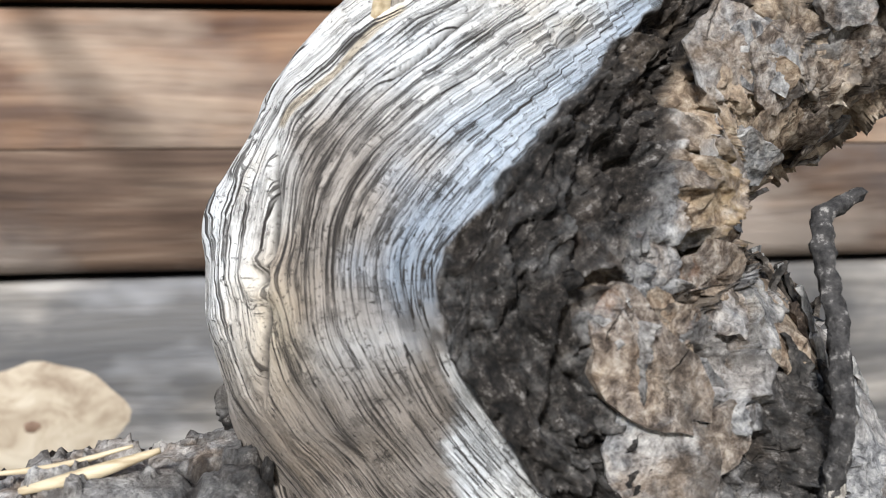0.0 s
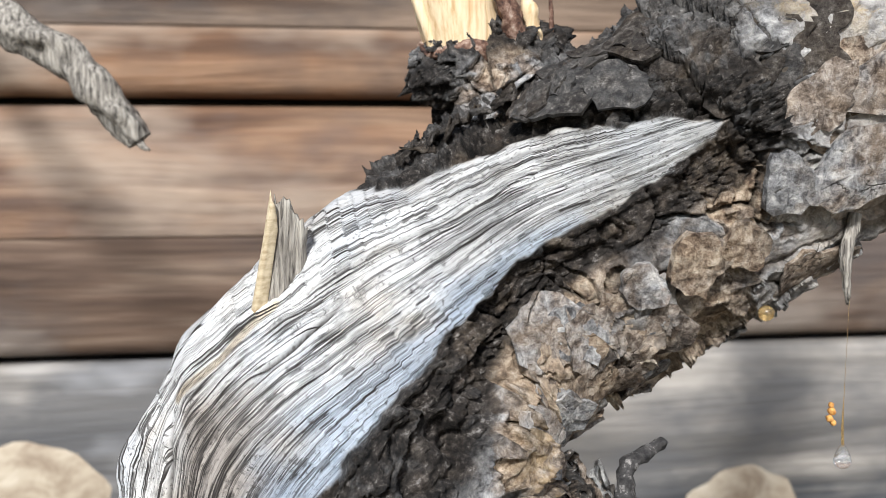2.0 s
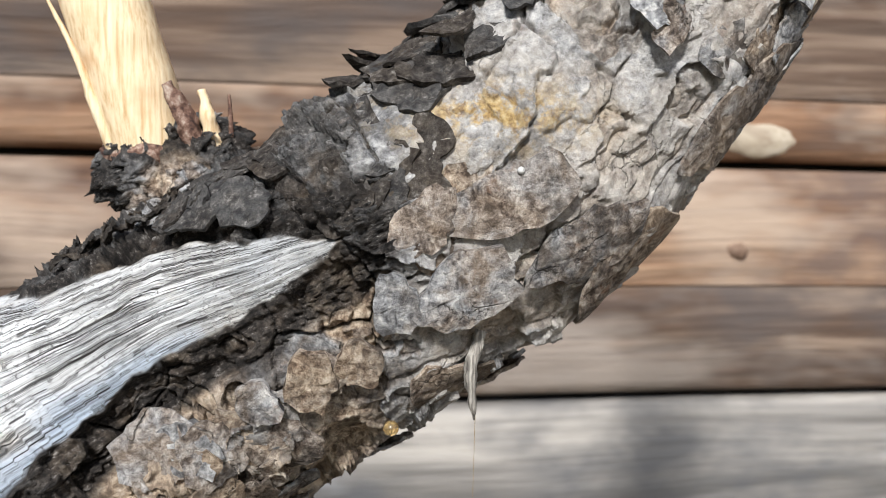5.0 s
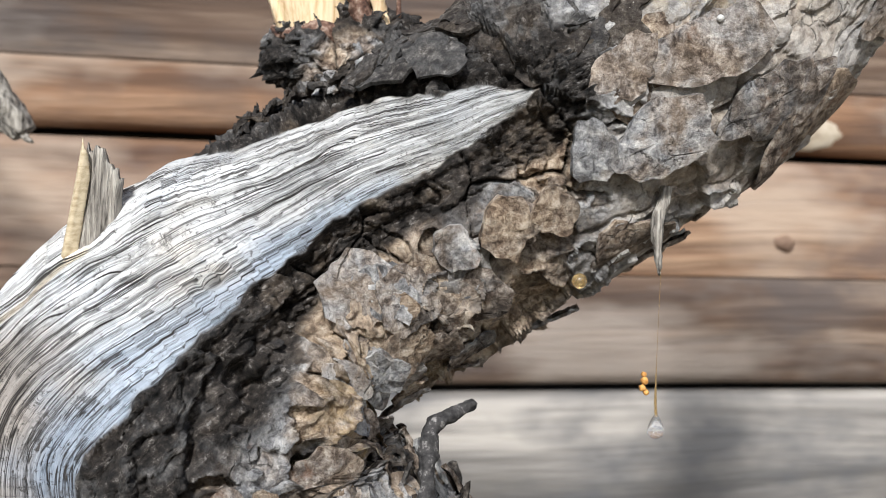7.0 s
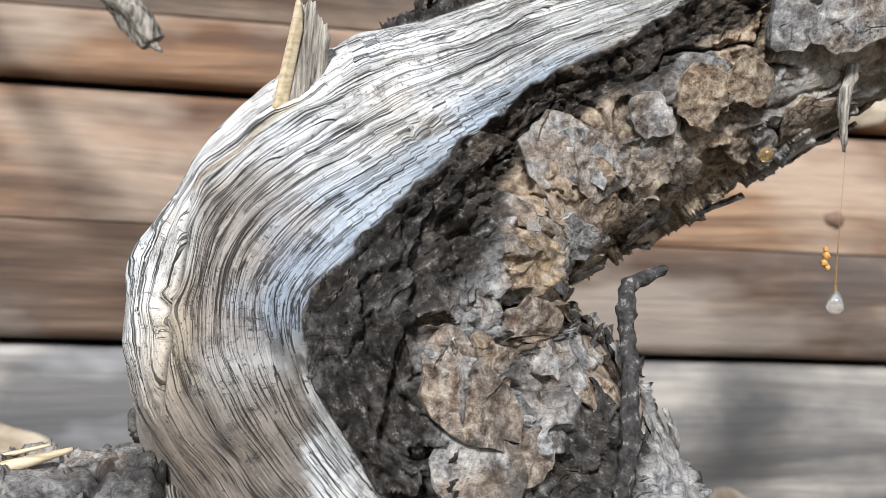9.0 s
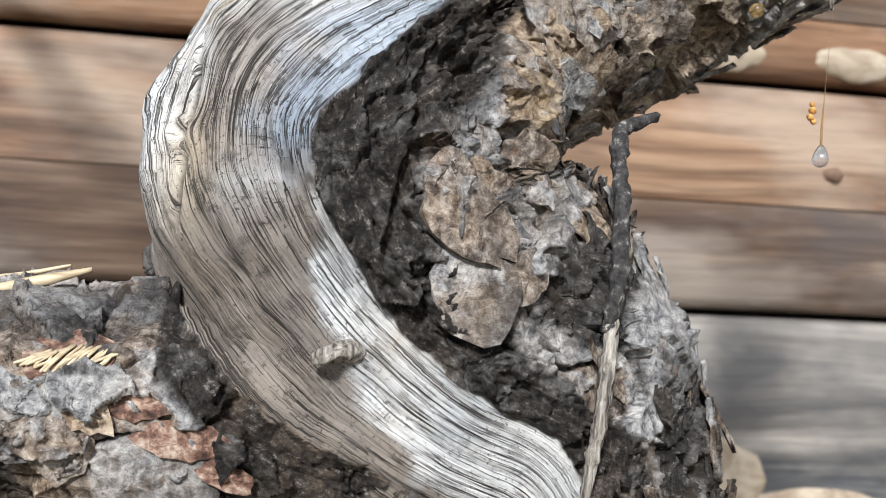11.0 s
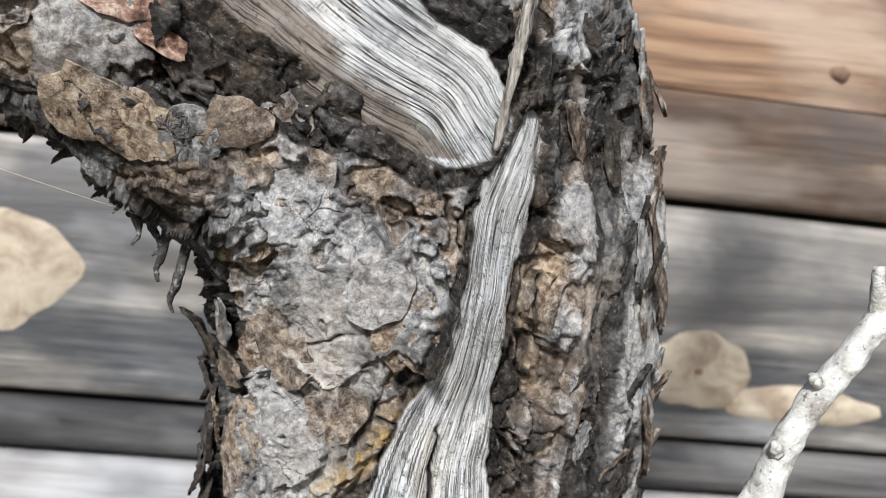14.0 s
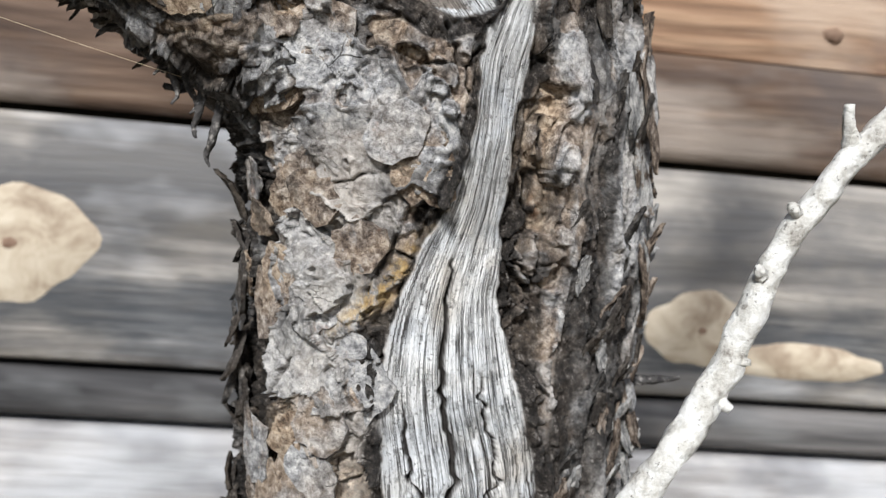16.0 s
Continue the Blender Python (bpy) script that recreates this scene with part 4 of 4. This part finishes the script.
# ---- small things ----
def stick(name, rows, material, parent=None, label="", sides=14, n=60, rough=0.12, seed=0, closed=True):
    """A knobbly stick through rows of x, y, z, radius."""
    c = spline(rows, n)
    t = np.gradient(c[:, :3], axis=0)
    t /= np.linalg.norm(t, axis=1)[:, None]
    ref = np.array([0.0, 1.0, 0.0])
    u = np.cross(t, ref)
    u /= np.linalg.norm(u, axis=1)[:, None]
    w = np.cross(t, u)
    ang = np.linspace(0, 2 * math.pi, sides, endpoint=False)
    verts = []
    for i in range(n):
        q = c[i, :3] / max(c[:, 3].max(), 1e-4) * 0.7
        r = c[i, 3] * (1 + rough * (vnoise(q[0] + np.cos(ang) * 1.2, q[1] + np.sin(ang) * 1.2, q[2] + 0 * ang, seed) + 0.6 * vnoise(2.6 * q[0] + np.cos(ang) * 2.5, 2.6 * q[1] + np.sin(ang) * 2.5, 2.6 * q[2] + 0 * ang, seed + 1)))
        verts += [tuple(c[i, :3] + u[i] * r[k] * math.cos(ang[k]) + w[i] * r[k] * math.sin(ang[k])) for k in range(sides)]
    faces = [(i * sides + k, i * sides + (k + 1) % sides, (i + 1) * sides + (k + 1) % sides, (i + 1) * sides + k) for i in range(n - 1) for k in range(sides)]
    faces += [tuple(reversed(range(sides))), tuple(range((n - 1) * sides, n * sides))]
    return mesh_object(name, verts, faces, material, parent, label)


# the peeled stump of a sawn shoot and its red collar
stick("peeled_stump", [(0.1225, 0.205, 1.268, 0.0105), (0.1195, 0.203, 1.280, 0.0105), (0.1125, 0.202, 1.303, 0.0103), (0.104, 0.202, 1.328, 0.0100), (0.099, 0.202, 1.346, 0.0098)], M_FRESH, tree, "pale freshly peeled cut shoot", 28, 70, 0.05, 4)
stick("red_rim", [(0.1222 + 0.0112 * math.cos(k * math.pi / 6), 0.2055 + 0.0112 * math.sin(k * math.pi / 6), 1.2715 + 0.0012 * math.sin(2.3 * k), 0.0021) for k in range(13)], M_INNER, tree, "dark red rim of torn bark", 10, 90, 0.5, 51)
stick("bark_sliver", [(0.1135, 0.199, 1.270, 0.0014), (0.1085, 0.198, 1.283, 0.0012), (0.104, 0.198, 1.296, 0.0008), (0.096, 0.199, 1.312, 0.0003)], M_FRESH, tree, "curled sliver of pale bast", 8, 30, 0.2, 8)
stick("red_bark_strip", [(0.1345, 0.196, 1.270, 0.0030), (0.131, 0.194, 1.280, 0.0026), (0.126, 0.193, 1.289, 0.0012)], M_INNER, tree, "dark red strip of inner bark", 10, 30, 0.35, 9)
stick("bark_splinter", [(0.139, 0.197, 1.268, 0.0022), (0.1365, 0.196, 1.279, 0.0022), (0.1345, 0.196, 1.288, 0.0010)], M_FRESH, tree, "", 8, 24, 0.3, 10)
stick("bark_splinter", [(0.142, 0.197, 1.268, 0.0007), (0.1415, 0.196, 1.279, 0.0006), (0.141, 0.196, 1.287, 0.0004)], M_INNER, tree, "", 6, 14, 0.2, 11)
# the broken spike on the outer bend: a flat splinter with a jagged end and a tan split face
def splinter(name, base, tip, w0, w1, thick, material, parent, label, seed, cols=13, rows=18):
    r = random.Random(seed)
    a, b = Vector(base), Vector(tip)
    side = Vector((1, 0.15, 0))
    ends = [1 - 0.05 * abs(math.sin(1.9 * c)) - r.uniform(0, 0.07) - 0.20 * (c / (cols - 1)) ** 2 for c in range(cols)]
    groove = [r.uniform(-1, 1) for _ in range(cols)]
    verts, faces = [], []
    for face in (-1, 1):
        for i in range(rows):
            for c in range(cols):
                t, q = i / (rows - 1) * ends[c], 2 * c / (cols - 1) - 1
                hw = w0 + (w1 - w0) * min(1.0, 1.6 * t)
                p = a.lerp(b, t) + side * hw * q
                p.y += face * thick * (1 - 0.6 * t) * math.sqrt(max(0.0, 1 - 0.85 * q * q)) + 0.00035 * groove[c]
                verts.append(p)
    m = rows * cols
    for i in range(rows - 1):
        for c in range(cols - 1):
            k = i * cols + c
            faces += [(k, k + 1, k + cols + 1, k + cols), (m + k, m + k + cols, m + k + cols + 1, m + k + 1)]
        for k, flip in ((i * cols, False), (i * cols + cols - 1, True)):
            f = (k, k + cols, m + k + cols, m + k)
            faces.append(tuple(reversed(f)) if flip else f)
    faces += [((rows - 1) * cols + c, (rows - 1) * cols + c + 1, m + (rows - 1) * cols + c + 1, m + (rows - 1) * cols + c) for c in range(cols - 1)]
    return mesh_object(name, verts, faces, material, parent, label)


spike = splinter("broken_spike", (0.0752, 0.1575, 1.2080), (0.0790, 0.1530, 1.2400), 0.0066, 0.0036, 0.0036, M_SPLIT, tree, "short broken grey spike of dead wood", 12)
splinter("split_face", (0.0706, 0.1535, 1.2100), (0.0762, 0.1503, 1.2412), 0.0016, 0.0013, 0.0010, M_STRAW, spike, "tan split face of the spike", 5, 5, 18)
# the twig in the hollow of the bend
stick("dead_twig", [(0.1402, 0.1285, 1.140, 0.0019), (0.1412, 0.1288, 1.152, 0.0018), (0.1425, 0.1335, 1.165, 0.0017), (0.1440, 0.142, 1.179, 0.0018), (0.1462, 0.146, 1.1830, 0.0017), (0.1545, 0.149, 1.1865, 0.0012)], M_DARK, tree, "thin dark speckled dead twig", 12, 90, 0.35, 13)
stick("twig_foot", [(0.1355, 0.1275, 1.096, 0.0008), (0.1375, 0.1262, 1.114, 0.0014), (0.1392, 0.1265, 1.129, 0.0017), (0.1405, 0.1285, 1.143, 0.0015)], M_SPLIT, tree, "pale peeled foot of the dead twig", 12, 50, 0.35, 33)
stick("wood_stub", [(0.0905, 0.1330, 1.1335, 0.0026), (0.0868, 0.1290, 1.1345, 0.0021), (0.0835, 0.1275, 1.1338, 0.0016), (0.0805, 0.1290, 1.1322, 0.0007)], M_SPLIT, tree, "small knobbly stub of grey wood", 14, 30, 0.5, 52)
# the pale limb low on the trunk
limb = stick("dead_limb", [(0.156, 0.15, 0.905, 0.0052), (0.1827, 0.1228, 0.9771, 0.00452), (0.2024, 0.127, 1.0097, 0.00402), (0.2133, 0.127, 1.0398, 0.00376), (0.2262, 0.127, 1.062, 0.0036), (0.238, 0.127, 1.0758, 0.00343), (0.2547, 0.1287, 1.0934, 0.00293), (0.284, 0.1354, 1.1268, 0.00167)], M_PALE, tree, "bleached lichen-white dead limb", 18, 190, 0.22, 14)
stick("twig_stub", [(0.2292, 0.127, 1.0683, 0.00251), (0.2271, 0.1262, 1.0741, 0.00184), (0.2261, 0.1253, 1.0796, 0.00117)], M_PALE, limb, "", 10, 16, 0.3, 15)

for kx, ky, kz, dx, dz, r in ((0.2091, 0.1245, 1.0348, -0.00293, 0.00251, 0.00167), (0.2158, 0.1253, 1.0516, -0.00293, 0.00209, 0.00151), (0.2024, 0.1253, 1.0122, 0.00544, 0.00084, 0.00134), (0.1995, 0.1253, 1.0039, 0.0046, -0.00335, 0.00184)):
    stick("knob", [(kx, ky, kz, r), (kx + 0.6 * dx, ky - 0.001, kz + 0.6 * dz, r * 0.9), (kx + dx, ky - 0.002, kz + dz, r * 0.5)], M_PALE, limb, "", 10, 14, 0.4, int(kz * 1000))
# the blurred twig that hangs beside the trunk
stick("hanging_twig", [(0.0215, 0.30, 1.2510, 0.0042), (0.0160, 0.30, 1.259, 0.0064), (0.007, 0.30, 1.2705, 0.0066), (-0.006, 0.305, 1.283, 0.0062), (-0.028, 0.31, 1.294, 0.0068), (-0.08, 0.36, 1.315, 0.007), (-0.2, 0.52, 1.40, 0.008), (-0.34, 0.80, 1.55, 0.009)], M_SPLIT, None, "", 18, 110, 0.42, 16)
tagged(bpy.data.objects["hanging_twig"], "dark grey dead twig with a broken tip before the wall", "twig")
stick("broken_tip", [(0.0205, 0.2985, 1.2525, 0.0020), (0.0232, 0.298, 1.2495, 0.0012), (0.0255, 0.297, 1.2480, 0.0005)], M_SPLIT, bpy.data.objects["hanging_twig"], "pale broken tip", 10, 16, 0.4, 35)

# resin drop on its thread, with amber crumbs
drop = tagged(new("resin_drop"), "clear drop of resin hanging on a thin thread from the bark", "resin drop")
bm = bmesh.new()
bmesh.ops.create_uvsphere(bm, u_segments=24, v_segments=16, radius=0.0019)
for v in bm.verts:
    if v.co.z > 0:
        t = v.co.z / 0.0019
        v.co.z *= 1.9
        v.co.x *= 1 - 0.35 * t
        v.co.y *= 1 - 0.35 * t
bmesh.ops.translate(bm, verts=bm.verts, vec=(0.1962, 0.1515, 1.1795))
part("drop", bm, M_RESIN, drop)
stick("thread", [(0.1962, 0.1515, 1.1825, 0.00035), (0.1959, 0.1515, 1.187, 0.0003), (0.1957, 0.151, 1.196, 0.00006), (0.1960, 0.151, 1.216, 0.00006)], M_AMBER, drop, "", 6, 24, 0.1, 17)
for i, (dx, dz, r) in enumerate(((-0.0030, 0.0112, 0.0009), (-0.0035, 0.0096, 0.0008), (-0.0026, 0.0086, 0.0007), (-0.0033, 0.0126, 0.0006))):
    bm = bmesh.new()
    bmesh.ops.create_icosphere(bm, subdivisions=2, radius=r)
    for v in bm.verts:
        v.co *= 1 + 0.35 * noise.noise(v.co * 1500 + Vector((i * 3, 0, 0)))
    bmesh.ops.translate(bm, verts=bm.verts, vec=(0.1962 + dx, 0.1513, 1.1795 + dz))
    part("crumb", bm, M_CRUMB, drop, "amber crumb caught in the thread")

# dry grass blades lying on the side branch
for rows, seed in (([(0.0125, 0.148, 1.1408, 0.0007), (0.0235, 0.148, 1.1432, 0.0013), (0.0345, 0.149, 1.1462, 0.0005)], 1), ([(0.004, 0.150, 1.1430, 0.0003), (0.018, 0.150, 1.1440, 0.0006), (0.030, 0.150, 1.1468, 0.0003)], 2)):
    b = stick("straw", rows, M_STRAW, None, "", 8, 20, 0.05, seed)
    tagged(b, "pale dry grass blade lying on the side branch", "grass blade", "straw on the branch")

# a bead of old resin, a grey hanging flake and a square scale under the upper limb
bm = bmesh.new()
bmesh.ops.create_icosphere(bm, subdivisions=3, radius=0.0017)
bmesh.ops.translate(bm, verts=bm.verts, vec=(0.1778, 0.1520, 1.2125))
part("resin_bead", bm, M_AMBER, tree, "cloudy amber bead of resin")
for hx, hz, dx, ln in ((0.0455, 1.0885, 0.003, 0.011), (0.0505, 1.0860, 0.004, 0.014), (0.0560, 1.0820, 0.003, 0.017), (0.0600, 1.0760, 0.004, 0.013), (0.0655, 1.0690, -0.002, 0.012), (0.0700, 1.0640, -0.003, 0.014)):
    stick("hanging_strip", [(hx, 0.152, hz + 0.004, 0.0014), (hx + 0.4 * dx, 0.150, hz - 0.4 * ln, 0.0011), (hx + dx, 0.151, hz - 0.8 * ln, 0.0007), (hx + dx * 0.6, 0.150, hz - ln, 0.0003)], M_DARK, tree, "dark bark strip hanging below the branch", 8, 26, 0.5, int(hx * 9000))
bm = bmesh.new()
bmesh.ops.create_icosphere(bm, subdivisions=2, radius=0.0008)
bmesh.ops.translate(bm, verts=bm.verts, vec=(0.2022, 0.1390, 1.2680))
part("resin_bead", bm, M_PALE, tree, "small white bead of dried resin")
stick("hanging_flake", [(0.1972, 0.152, 1.2335, 0.0013), (0.1950, 0.151, 1.2255, 0.0013), (0.1953, 0.151, 1.2190, 0.0010), (0.1959, 0.1515, 1.2140, 0.0003)], M_SPLIT, tree, "grey flake hanging from the bark", 8, 30, 0.3, 22)
stick("side_peg", [(0.186, 0.165, 0.9965, 0.0016), (0.197, 0.163, 0.9975, 0.0014), (0.2055, 0.162, 0.9990, 0.0007)], M_DARK, tree, "short dead peg", 8, 24, 0.3, 23)

# the torn place on the side branch: red inner bark, a frayed wound and a reddish strip
ws, wa = spot(BRANCH, 0.0350, 1.1300)
bark_plate(BRANCH, ws, wa, 0.018, 0.0125, -0.12, 0.0016, 0.0, 0.0003, 0.0012, rng, "torn_bark", 0.15, M_INNER)["label"] = "torn red inner bark"
for k in range(19):
    fs = ws - 0.0066 + 0.00073 * k
    half = 0.125 * (1 - 0.5 * abs(k - 9) / 9) * rng.uniform(0.7, 1.1)
    row = []
    for q in (-1.0, -0.3, 0.4, 1.0):
        p, nn, _ = BRANCH.at(np.array(fs + rng.uniform(-0.0006, 0.0006) + 0.0022 * q), np.array(wa + half * q))
        row.append((*(p + nn * (0.0019 + 0.0005 * (1 - q * q) + rng.uniform(-0.0003, 0.0003))), 0.00034))
    stick("fibre", row, M_STRAW, tree, "", 6, 10, 0.2, 40 + k)
for x, z, ln, wd in ((0.0480, 1.1225, 0.014, 0.006), (0.0570, 1.1165, 0.016, 0.0075), (0.0655, 1.1105, 0.013, 0.006)):
    ss, aa = spot(BRANCH, x, z)
    bark_plate(BRANCH, ss, aa, ln, wd, 0.1, 0.0011, 0.0, 0.0005, 0.0008, rng, "torn_bark", 0.25, M_INNER)

# a spider's thread from the branch to the left
thread = stick("spider_thread", [(0.0600, 0.149, 1.0720, 0.00006), (0.030, 0.150, 1.0790, 0.00006), (0.0, 0.152, 1.0870, 0.00006), (-0.05, 0.150, 1.1050, 0.00006)], M_STRAW, None, "", 5, 30, 0.0, 1)
tagged(thread, "fine pale spider thread strung under the side branch", "spider thread")
